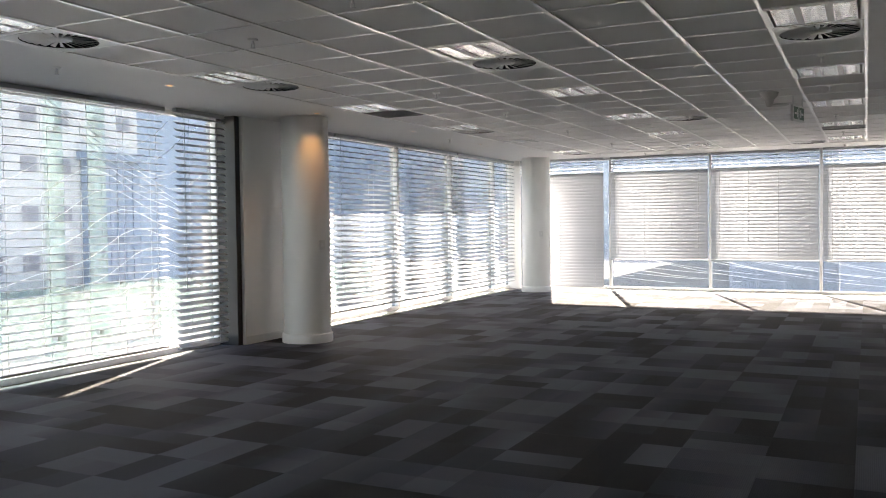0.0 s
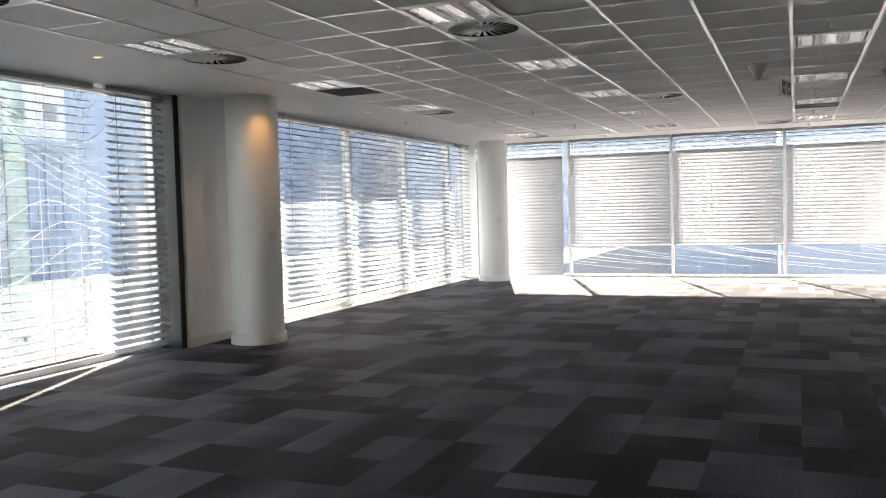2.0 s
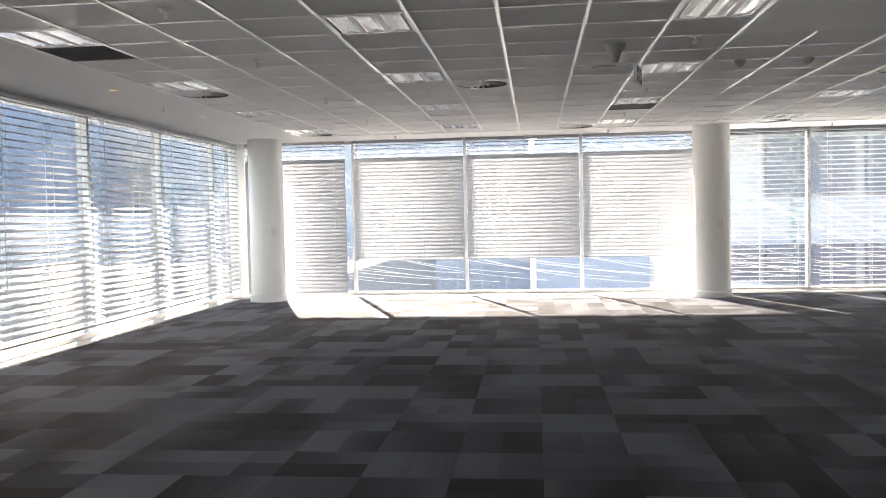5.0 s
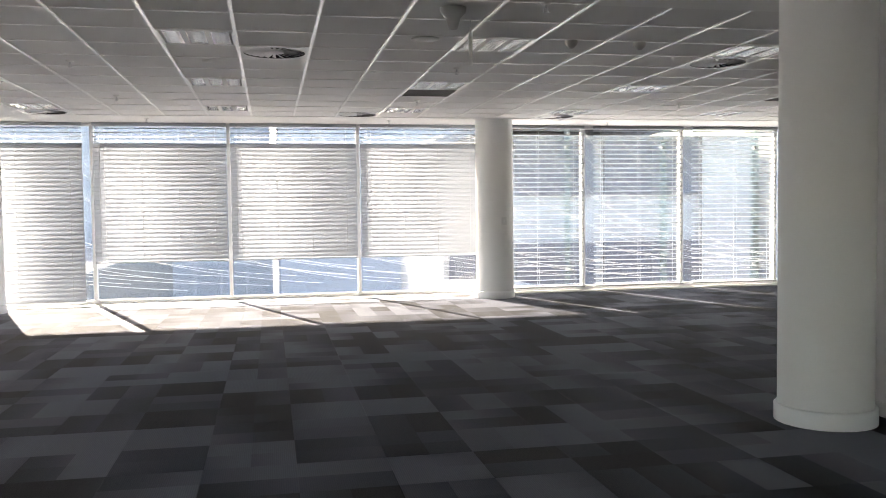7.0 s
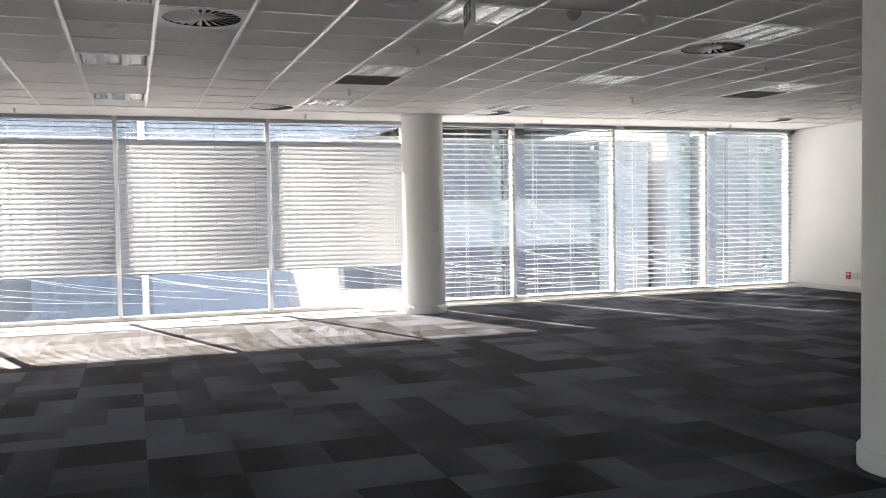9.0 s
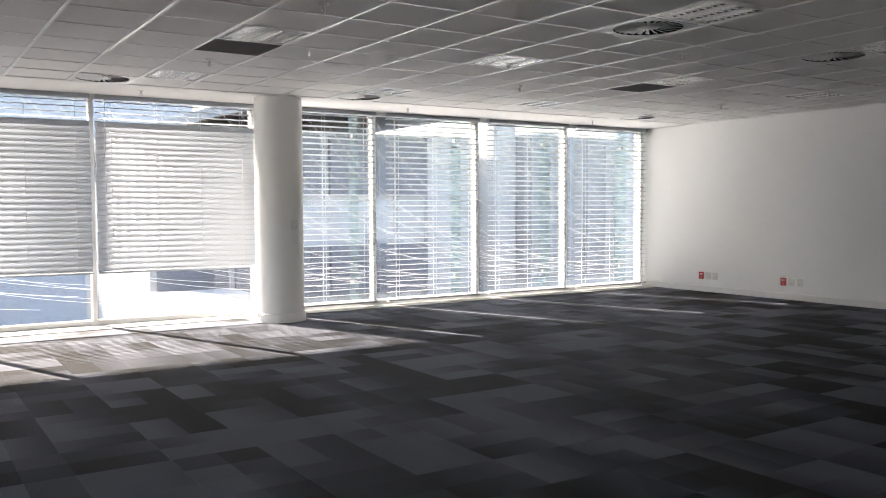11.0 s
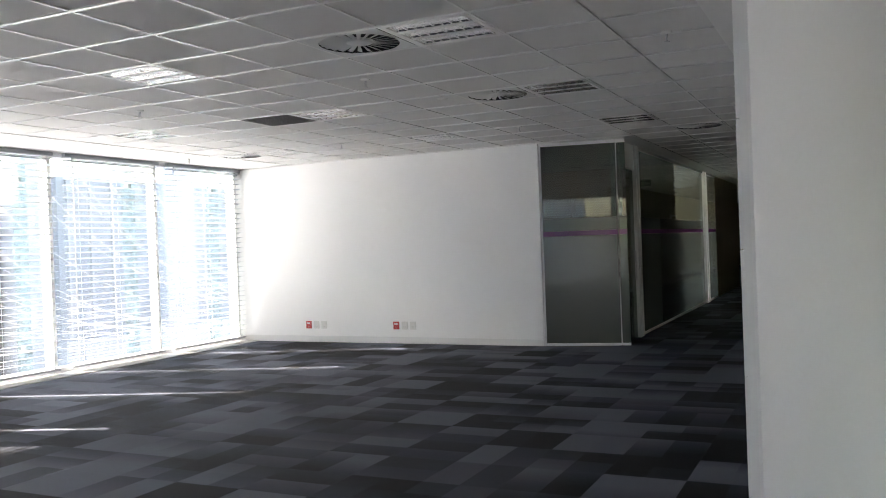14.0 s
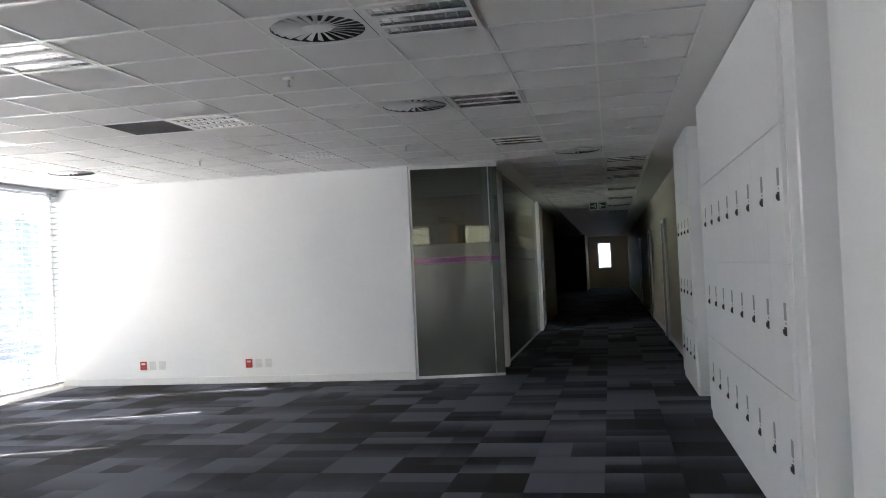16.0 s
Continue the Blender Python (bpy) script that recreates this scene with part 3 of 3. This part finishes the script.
facade("window_north", "x", NX, YG, "full-height glazing with white mullions and etched film lines", film_north)
facade("window_west_far", "y", WY, -7.02, "full-height side glazing behind white blinds", lambda b, a, c: None)
facade("window_west_near", "y", WYS, -7.08, "full-height side glazing with wavy etched film lines", film_west, 0.008)

M_FIN = glass_mat("pale_green_glass_fin", 0.05, (0.84, 0.92, 0.91), milk=0.14, milkc=(0.62, 0.74, 0.74))
def fin(lo, hi):
    root = tagged(box_ob("glass_fin", lo, hi, M_FIN, None, 0.003), "pale green glass fin standing outside the window", "glass fin", "facade glass fins")
    add = bmesh.new()
    c = (Vector(lo) + Vector(hi)) / 2
    for z in (0.3, 2.4):
        add_box(add, (c.x - 0.03, c.y - 0.03, z), (c.x + 0.03, c.y + 0.03, z + 0.06))
    mesh_ob("bracket", add, M_ALU, root)
for x in (2.92, 4.70, 6.48, 8.25):
    fin((x - 0.012, 17.78, -0.6), (x + 0.012, 18.02, H + 0.5))
for y in (6.02, 6.56, 3.4):
    fin((-7.45, y - 0.012, -0.6), (-7.20, y + 0.012, H + 0.5))

structure(box_ob("trim_corner_post", (-6.99, 17.44, 0), (-6.70, 17.60, H - 0.006), M_ALU, None, 0.004), "white corner post between the window walls", "trim")
# wall piece and dark frame between the side windows
bm = bmesh.new()
add_box(bm, (-7.15, 8.20, 0), (-6.70, 9.16, H))
structure(mesh_ob("wall_west", bm, M_WALL), "white painted wall piece behind a round column", "wall")
bm = bmesh.new()
skirting(bm, (-6.699, 8.20, 0), (-6.686, 9.16, 0.095))
structure(mesh_ob("baseboard", bm, M_TRIM), "white baseboard on the side wall", "baseboard")
structure(box_ob("trim_dark_frame", (-7.12, 8.11, 0), (-6.74, 8.195, H - 0.006), M_DARK, None, 0.004), "dark upright window frame against the wall", "trim")
structure(box_ob("wall_southwest", (-7.3, YS, 0), (-7.05, WYS[0], H), M_WALL), "plain white wall closing the room", "wall")
bm = bmesh.new()
add_box(bm, (-6.74, 17.22, -0.005), (XE - 0.02, 17.60, 0.010), 0, 0.003)
structure(mesh_ob("sill_north", bm, M_SILL), "pale floor sill strip under the north windows", "sill")
bm = bmesh.new()
add_box(bm, (-6.98, WY[0], -0.005), (-6.72, 17.2, 0.010), 0, 0.003)
structure(mesh_ob("sill_west", bm, M_SILL), "pale floor sill strip under the side windows", "sill")

# ---- blinds ----
def slat_mesh(length, width):
    bm = bmesh.new()
    prev = None
    for k in range(5):
        q = -0.5 + k / 4
        y, z = q * width, -0.006 * (2 * q) ** 2 + 0.003
        row = [bm.verts.new((x, y, z + dz)) for dz in (0, 0.0012) for x in (-length / 2, length / 2)]
        if prev:
            bm.faces.new((prev[0], prev[1], row[1], row[0]))
            bm.faces.new((prev[2], row[2], row[3], prev[3]))
            bm.faces.new((prev[0], row[0], row[2], prev[2]))
            bm.faces.new((prev[1], prev[3], row[3], row[1]))
        else:
            bm.faces.new((row[0], row[1], row[3], row[2]))
        prev = row
    bm.faces.new((prev[0], prev[2], prev[3], prev[1]))
    me = bpy.data.meshes.new("slat")
    bm.normal_update()
    bm.to_mesh(me)
    bm.free()
    me.materials.append(M_SLAT)
    me.polygons.foreach_set("use_smooth", [True] * len(me.polygons))
    return me

SLATS = {}
PITCH, SW = 0.078, 0.090
def blind(m, length, bottom, tilts, label, cords=3, seed=0, pitch=PITCH):
    """A Venetian blind hung at m: its own x runs along the window, its own +y points out of the room.
    tilts: function of the height giving the slat's tilt in degrees (positive: inner edge down)."""
    rng = random.Random(seed)
    root = empty("venetian_blind", m)
    tagged(root, label, "blind", "venetian blinds")
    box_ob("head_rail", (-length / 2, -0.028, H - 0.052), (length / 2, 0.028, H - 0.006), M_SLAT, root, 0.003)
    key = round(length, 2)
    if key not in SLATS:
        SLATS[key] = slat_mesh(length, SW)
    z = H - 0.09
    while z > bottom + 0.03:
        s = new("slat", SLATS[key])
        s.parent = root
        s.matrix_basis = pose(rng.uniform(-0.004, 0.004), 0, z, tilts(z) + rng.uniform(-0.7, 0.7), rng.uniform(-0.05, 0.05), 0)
        z -= pitch
    box_ob("bottom_rail", (-length / 2, -0.026, bottom), (length / 2, 0.026, bottom + 0.022), M_SLAT, root, 0.004)
    bm = bmesh.new()
    for k in range(cords):
        x = -length / 2 + 0.17 + (length - 0.34) * k / (cords - 1)
        for y in (-0.046, 0.046):
            add_box(bm, (x - 0.0015, y - 0.0015, bottom + 0.01), (x + 0.0015, y + 0.0015, H - 0.03))
    mesh_ob("ladder_cords", bm, M_CORD, root)
    bm = bmesh.new()
    add_box(bm, (-length / 2 + 0.10, -0.047, 0.75), (-length / 2 + 0.106, -0.041, H - 0.04))
    mesh_ob("wand", bm, M_CORD, root)
    return root

YB = 17.52
dense = lambda z: 12 if z > 2.42 else 56
openn = lambda z: -7
sidet = lambda z: 20
LB_DENSE = "white venetian blind half raised with closely tilted slats"
LB_OPEN = "white venetian blind lowered to the floor with open slats"
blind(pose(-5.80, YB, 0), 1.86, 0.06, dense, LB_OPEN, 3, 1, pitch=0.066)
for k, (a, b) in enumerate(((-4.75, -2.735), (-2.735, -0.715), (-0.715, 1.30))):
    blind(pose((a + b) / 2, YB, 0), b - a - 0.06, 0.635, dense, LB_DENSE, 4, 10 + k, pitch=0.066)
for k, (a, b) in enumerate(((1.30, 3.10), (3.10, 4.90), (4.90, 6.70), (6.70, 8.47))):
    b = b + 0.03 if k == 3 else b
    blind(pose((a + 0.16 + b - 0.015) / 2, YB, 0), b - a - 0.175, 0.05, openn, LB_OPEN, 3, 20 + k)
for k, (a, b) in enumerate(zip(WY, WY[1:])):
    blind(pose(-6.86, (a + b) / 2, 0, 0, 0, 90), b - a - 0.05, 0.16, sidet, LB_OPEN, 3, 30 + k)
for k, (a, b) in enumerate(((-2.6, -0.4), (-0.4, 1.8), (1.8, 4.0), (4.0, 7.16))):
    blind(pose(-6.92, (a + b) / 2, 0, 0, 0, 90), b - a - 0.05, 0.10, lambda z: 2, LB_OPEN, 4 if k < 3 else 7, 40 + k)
blind(pose(-6.84, 7.62, 0, 0, 0, 90), 0.80, 0.06, lambda z: 24, "white venetian blind with half-closed slats beside the wall", 2, 50)

# ---- office front and corridor fittings ----
def sheet(name, p0, p1, z0, z1, m, parent=None, th=0.012):
    """An upright pane from plan point p0 to p1."""
    a, b = Vector((*p0, 0)), Vector((*p1, 0))
    d = b - a
    bm = bmesh.new()
    add_box(bm, (0, -th / 2, z0), (d.length, th / 2, z1), 0, min(0.003, th / 5))
    ob = mesh_ob(name, bm, m, parent)
    ob.matrix_basis = pose(p0[0], p0[1], 0, 0, 0, math.degrees(math.atan2(d.y, d.x)))
    return ob

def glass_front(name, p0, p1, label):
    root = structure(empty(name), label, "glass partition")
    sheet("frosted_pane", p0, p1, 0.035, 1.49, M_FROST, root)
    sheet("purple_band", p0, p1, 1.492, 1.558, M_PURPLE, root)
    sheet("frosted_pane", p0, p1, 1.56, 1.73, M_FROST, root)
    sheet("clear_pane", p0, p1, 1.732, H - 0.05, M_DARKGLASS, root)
    sheet("bottom_channel", p0, p1, 0.0, 0.035, M_ALU, root, 0.04)
    sheet("top_channel", p0, p1, H - 0.05, H - 0.005, M_ALU, root, 0.05)
    sheet("edge_post", p0, (p0[0] + (p1[0] - p0[0]) * 0.02, p0[1] + (p1[1] - p0[1]) * 0.02), 0.036, H - 0.051, M_ALU, root, 0.05)

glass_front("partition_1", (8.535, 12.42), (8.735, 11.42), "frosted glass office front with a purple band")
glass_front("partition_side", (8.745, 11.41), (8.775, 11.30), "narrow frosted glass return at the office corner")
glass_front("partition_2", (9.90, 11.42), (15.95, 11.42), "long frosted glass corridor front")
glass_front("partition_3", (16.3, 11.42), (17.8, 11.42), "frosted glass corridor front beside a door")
def door_frame(name, x, y0=11.36, y1=11.50, label="white upright door post"):
    structure(box_ob(name, (x - 0.03, y0, 0), (x + 0.03, y1, H - 0.006), M_TRIM, None, 0.004), label, "trim")
for k, x in enumerate((8.80, 9.70, 9.86, 16.0, 16.26)):
    door_frame("trim_post_%d" % (k + 1), x)
dr = tagged(box_ob("door", (8.84, 11.41, 0.01), (9.66, 11.45, 2.4), M_DARKGLASS, None, 0.004), "dark glass office door standing shut", "door")
box_ob("handle", (9.55, 11.37, 0.85), (9.575, 11.395, 1.25), M_CHROME, dr, 0.006)
structure(box_ob("trim_door_head", (8.83, 11.39, 2.405), (9.67, 11.47, H - 0.006), M_TRIM), "white panel over the glass door", "trim")
# office behind the glass
structure(box_ob("wall_office_end", (13.5, 11.54, 0), (13.6, 17.8, H), M_BEIGE), "beige end wall of the office", "wall")
structure(box_ob("wall_office_lining", (8.623, 12.45, 0), (8.64, 17.58, H), M_BEIGE), "beige inner face of the office partition", "wall")
facade("window_office", "x", [8.66, 10.4, 12.1, 13.5], YG, "office glazing behind white blinds", lambda b, a, c: None)
for k, (a, c) in enumerate(((8.70, 10.4), (10.4, 12.1), (12.1, 13.48))):
    blind(pose((a + c) / 2, YB, 0), c - a - 0.05, 0.05, lambda z: -52, "white venetian blind lowered with closed slats in the office", 3, 60 + k)

M_TIMBER = mat("brown_timber", (0.20, 0.12, 0.07), 0.45, vary=0.15, scale=6)
def corridor_door(x):
    root = empty("corridor_door", pose(x, 8.935, 0))
    tagged(root, "brown timber corridor door standing shut", "door", "corridor doors")
    box_ob("leaf", (-0.41, -0.012, 0.008), (0.41, 0.02, 2.05), M_TIMBER, root, 0.003)
    bm = bmesh.new()
    for a, b in (((-0.47, -0.012, 0), (-0.415, 0.03, 2.11)), ((0.415, -0.012, 0), (0.47, 0.03, 2.11)), ((-0.415, -0.012, 2.055), (0.415, 0.03, 2.11))):
        add_box(bm, a, b, 0, 0.003)
    mesh_ob("frame", bm, M_TRIM, root)
    box_ob("handle", (0.30, 0.02, 1.0), (0.38, 0.06, 1.02), M_CHROME, root, 0.004)
for x in (13.5, 19.0, 26.0):
    corridor_door(x)

# ---- lockers ----
def locker_bank(x0, x1, n, label, yf=9.085):
    """A bank of lockers: carcass, three tiers of doors with number labels and small locks."""
    root = empty("locker_bank", pose(x0, yf, 0))
    tagged(root, label, "lockers", "locker banks")
    L = x1 - x0
    box_ob("carcass", (0, -0.58, 0.0), (L, -0.021, H - 0.012), M_LOCK, root, 0.003)
    box_ob("plinth", (0.02, -0.021, 0.0), (L - 0.02, -0.012, 0.07), M_LOCK, root)
    w = (L - 0.05) / n
    rows = ((0.075, 0.725), (0.73, 1.367), (1.372, 2.027), (2.032, H - 0.02))
    for r, (z0, z1) in enumerate(rows):
        bm = bmesh.new()
        add_box(bm, (0.002, -0.020, z0), (w - 0.002 if r < 3 else L - 0.06, 0.0, z1), 0, 0.0015)
        first = mesh_ob("locker_door" if r < 3 else "top_panel", bm, M_LOCK, root)
        first.matrix_basis = pose(0.025, 0, 0)
        if r == 3:
            continue
        zl = (0.435, 1.092, 1.742)[r]
        bm = bmesh.new()
        for q in range(3):
            add_box(bm, (0.085 + 0.020 * q, 0.0, zl + 0.0), (0.1015 + 0.020 * q, 0.0012, zl + 0.085))
        mesh_ob("label_bars", bm, M_GREYINK, first)
        bm = bmesh.new()
        add_box(bm, (0.093, 0.0, zl - 0.020), (0.125, 0.0011, zl - 0.010), 0)
        mesh_ob("number_bar", bm, M_GREYINK, first)
        bm = bmesh.new()
        add_lathe(bm, [(0.0, 0.014), (0.013, 0.013), (0.016, 0.0)], 12)
        add_box(bm, (-0.017, -0.022, 0.0), (0.017, 0.020, 0.006))
        lk = mesh_ob("lock", bm, M_INK, first)
        lk.matrix_basis = pose(0.111, 0.0, zl - 0.054, -90, 0, 0)
        for k in range(1, n):
            d = new("locker_door", first.data)
            d.parent = root
            d.matrix_basis = pose(0.025 + k * w, 0, 0)
            for c in first.children:
                o = c.copy()
                scene.collection.objects.link(o)
                o.parent = d
    return root
locker_bank(1.86, 5.58, 8, "full-height white laminate lockers with small number labels")
locker_bank(6.74, 8.44, 4, "white laminate lockers beside the corridor wall")

# ---- sockets on the partition ----
def socket(y, z, m, label, cat="socket"):
    root = empty("wall_socket", pose(XE, y, z))
    tagged(root, label, cat, "wall sockets")
    box_ob("plate", (-0.012, -0.048, -0.058), (0.001, 0.048, 0.058), m, root, 0.004)
    bm = bmesh.new()
    add_box(bm, (-0.016, -0.028, 0.012), (-0.012, 0.028, 0.036), 0, 0.0015)
    mesh_ob("rocker", bm, M_PLASTIC, root)
    bm = bmesh.new()
    for dy, dz in ((-0.012, -0.02), (0.012, -0.02), (0, -0.036)):
        add_box(bm, (-0.0135, dy - 0.004, dz - 0.004), (-0.0122, dy + 0.004, dz + 0.004))
    mesh_ob("pins", bm, M_GREYPL, root)
for y0 in (16.27, 14.72):
    socket(y0, 0.265, M_RED, "red plastic power socket on the white wall")
    socket(y0 - 0.14, 0.265, M_PLASTIC, "white plastic socket plate on the wall")
    socket(y0 - 0.28, 0.265, M_PLASTIC, "white plastic socket plate on the wall")

# ---- outside ----
structure(box_ob("ground", (-1500, -1500, -14.2), (1500, 2500, -14.0), M_GROUND), "city ground far below in a haze-lightened tone", "ground")

def building(name, lo, hi, wallm, winm, floors, bays, face, label, sill=0.28, pier=0.25, frames=True):
    """A block with storeys of recessed windows on one face: 'S' or 'E'."""
    lo, hi = Vector(lo), Vector(hi)
    root = tagged(empty(name, pose(lo.x, lo.y, lo.z)), label, "building")
    s = hi - lo
    box_ob("wall", (0, 0, 0), (s.x, s.y, s.z), wallm, root)
    box_ob("roof", (-0.15, -0.15, s.z), (s.x + 0.15, s.y + 0.15, s.z + 0.35), wallm, root)
    fh = s.z / floors
    run = s.x if face == "S" else s.y
    bw = run / bays
    bm = bmesh.new()
    u, v = bw * (1 - pier), fh * (1 - sill)
    if face == "S":
        add_box(bm, (0, -0.02, 0), (u, 0.0, v))
    else:
        add_box(bm, (0, 0, 0), (0.02, u, v))
    me = bpy.data.meshes.new("window")
    bm.to_mesh(me)
    bm.free()
    me.materials.append(winm)
    bm = bmesh.new()
    t = 0.06
    for a, b in (((0, 0, 0), (u, 0, 0)),):
        if face == "S":
            add_box(bm, (-t, -0.16, -t), (u + t, 0.0, 0))
            add_box(bm, (u / 2 - t / 2, -0.08, 0), (u / 2 + t / 2, -0.02, v))
        else:
            add_box(bm, (0.0, -t, -t), (0.16, u + t, 0))
            add_box(bm, (0.02, u / 2 - t / 2, 0), (0.08, u / 2 + t / 2, v))
    sillme = bpy.data.meshes.new("frame")
    bm.to_mesh(sillme)
    bm.free()
    sillme.materials.append(wallm)
    for f in range(floors):
        for b in range(bays):
            w = new("window", me)
            w.parent = root
            off = bw * b + bw * pier / 2
            w.matrix_basis = pose(off, -0.001, fh * f + fh * sill * 0.6) if face == "S" else pose(s.x + 0.001, off, fh * f + fh * sill * 0.6)
            if frames:
                q = new("frame", sillme)
                q.parent = w
    return root

# neighbour across the terrace: bands of dark windows and white spandrels
def neighbour():
    root = tagged(empty("neighbour_building", pose(6.0, 32.0, 0)), "white and grey office building with dark window bands", "building")
    box_ob("wall", (-2.4, 0.3, -14), (9.0, 10, 3.9), M_WHITEOUT, root)
    for z0, z1 in ((1.85, 3.75), (-1.45, 0.2), (-5.2, -3.4)):
        for x0, x1 in ((-2.2, -0.1), (0.15, 3.0), (3.35, 7.0)):
            if x0 < 0 and z0 > 1:
                continue
            box_ob("window_band", (x0, 0.12, z0), (x1, 0.32, z1), M_WINGL, root)
    for z in (1.85, -1.45):
        for k in range(2):
            box_ob("mullion", (1.5 + k * 3.6, 0.08, z), (1.54 + k * 3.6, 0.13, z + 1.75), M_GREYFAC, root)
    box_ob("pale_panel", (7.0, 0.05, -5.0), (9.0, 0.3, 3.9), M_WHITEOUT, root)
    box_ob("pillar", (9.35, -0.6, -14), (10.35, 0.3, 8.0), M_WHITEOUT, root)
    box_ob("grey_wing", (10.4, -1.0, -1.2), (15.0, 8.0, 4.0), M_GREYFAC, root)
    box_ob("wing_base", (10.4, -1.2, -14), (20.0, 8.0, -1.2), M_WHITEOUT, root)
    box_ob("white_wing", (15.0, -1.0, -1.2), (16.6, 8.0, 4.6), M_WHITEOUT, root)
    box_ob("far_wing", (16.6, -0.4, -1.2), (22, 8.0, 4.0), M_GREYFAC, root)
    for k in range(5):
        box_ob("fin", (10.7 + k * 0.9, -1.1, -1.1), (10.76 + k * 0.9, -1.0, 3.9), M_WHITEOUT, root)
    bm = bmesh.new()
    pts = [(-3.2 + 0.6 * k, 3.2 + 1.3 * math.sin(min(1, k / 9) * math.pi / 2)) for k in range(20)]
    for (xa, za), (xb, zb) in zip(pts, pts[1:]):
        q = [bm.verts.new(p) for p in ((xa, -1.2, za), (xb, -1.2, zb), (xb, 9, zb), (xa, 9, za), (xa, -1.2, za + 0.3), (xb, -1.2, zb + 0.3), (xb, 9, zb + 0.3), (xa, 9, za + 0.3))]
        for f in ((0, 1, 2, 3), (7, 6, 5, 4), (0, 4, 5, 1), (2, 6, 7, 3), (1, 5, 6, 2), (0, 3, 7, 4)):
            bm.faces.new([q[i] for i in f])
    mesh_ob("curved_roof", bm, M_GREYFAC, root)
neighbour()
tagged(box_ob("white_flat_roof", (2.2, 21.5, -3.2), (5.6, 31.0, -0.9), M_WHITEOUT, None, 0.05), "bright white flat roof of a lower block", "roof")
building("blue_glass_tower", (-1.5, 62, -14), (14, 80, 26), M_TOWER, M_TOWER, 10, 8, "S", "tall blue glass office tower in haze-paled colour", 0.2, 0.08, False)
building("pale_glass_tower", (-36, 78, -14), (-2.0, 92, 28), M_PALETW, M_PALEWIN, 11, 16, "S", "tall office tower in pale haze-like colours", 0.3, 0.12, False)
rng = random.Random(9)
for k in range(9):
    x = -60 + k * 11 + rng.uniform(-3, 3)
    y = 95 + rng.uniform(0, 45)
    hgt = rng.uniform(8, 15)
    building("city_block", (x, y, -14), (x + rng.uniform(6, 9), y + 10, -14 + hgt), rng.choice((M_CONC, M_WHITEOUT, M_PALETW)), M_PALEWIN, 4, 5, "S", "distant pale city block with rows of haze-paled windows", 0.45, 0.4, False)
building("far_block", (70, 4, -14), (84, 16, 4.5), M_BLUEGL, M_WINGL, 5, 6, "S", "added blue block that dims the view past the corridor window")
# side view
building("concrete_block", (-37, 8.0, -14), (-25, 24.4, 7.6), M_CONC, M_WINGL, 13, 12, "E", "grey concrete building with small square windows", 0.68, 0.55, False)
building("dark_glass_block", (-24.95, 21.7, -14), (-24.4, 23.9, 3.8), M_BLUEGL, M_BLUEGL, 6, 3, "E", "dark blue glass block", 0.15, 0.08)
building("blue_glass_slab", (-60, 50, -14), (-40, 110, 16), M_BLUEGL, M_BLUEGL, 8, 14, "E", "long dark blue glass building", 0.2, 0.1, False)
tagged(box_ob("pale_terrace", (-24, 4, -4.0), (-8.2, 60, -0.6), M_PAVE, None, 0.05), "bright pale roof terrace beside the windows", "terrace")
tagged(box_ob("terrace_wall", (-26, 29, -4.0), (-25.2, 90, 1.9), M_WHITEOUT, None, 0.03), "long white terrace wall", "wall")
def balustrade():
    root = tagged(empty("balustrade", pose(-12.0, 4, -0.6)), "glass balustrade with slim steel posts on the terrace", "balustrade")
    for k in range(9):
        box_ob("post", (-0.02, 2.0 * k - 0.02, 0), (0.02, 2.0 * k + 0.02, 1.1), M_CHROME, root)
    for k in range(8):
        box_ob("glass_panel", (-0.006, 2.0 * k + 0.05, 0.08), (0.006, 2.0 * k + 1.95, 1.05), glass_mat("balustrade_glass", 0.08, (0.8, 0.9, 0.88)) if k == 0 else bpy.data.materials["balustrade_glass"], root)
balustrade()

# ---- carpet tiles ----
def tile_mesh():
    bm = bmesh.new()
    add_box(bm, (0.0006, 0.0006, -0.006), (0.4994, 0.4994, 0.0))
    me = bpy.data.meshes.new("carpet_tile")
    bm.normal_update()
    bm.to_mesh(me)
    bm.free()
    me.materials.append(M_CARPET)
    return me
TM = tile_mesh()
carpet = structure(empty("carpet"), "charcoal and grey carpet tiles laid in a broken block pattern", "carpet")
ax, ay = [], []
for i in range(-14, 90):
    for j in range(-6, 36):
        x, y = i * 0.5, j * 0.5
        if x > 8 and not (8.5 <= y < 11.5 or (x >= 22 and y < 13.5 and y > 8)):
            continue
        if -5.0 <= x < 1.0 and 1.0 <= y < 13.5:
            t = new("carpet_tile", TM)
            t.parent = carpet
            t.matrix_basis = pose(x, y, rng.uniform(0, 0.0006))
        else:
            ax.append(x), ay.append(y)
verts, faces = [], []
for x, y in zip(ax, ay):
    b = len(verts)
    verts += [(x + 0.0006, y + 0.0006, 0), (x + 0.4994, y + 0.0006, 0), (x + 0.4994, y + 0.4994, 0), (x + 0.0006, y + 0.4994, 0)]
    verts += [(p[0], p[1], -0.006) for p in verts[b:b + 4]]
    faces += [(b, b + 1, b + 2, b + 3), (b, b + 4, b + 5, b + 1), (b + 1, b + 5, b + 6, b + 2), (b + 2, b + 6, b + 7, b + 3), (b + 3, b + 7, b + 4, b)]
me = bpy.data.meshes.new("carpet_field")
me.from_pydata(verts, [], faces)
me.materials.append(M_CARPET)
fld = new("carpet_field", me)
fld.parent = carpet
tagged(fld, kind="stuff")
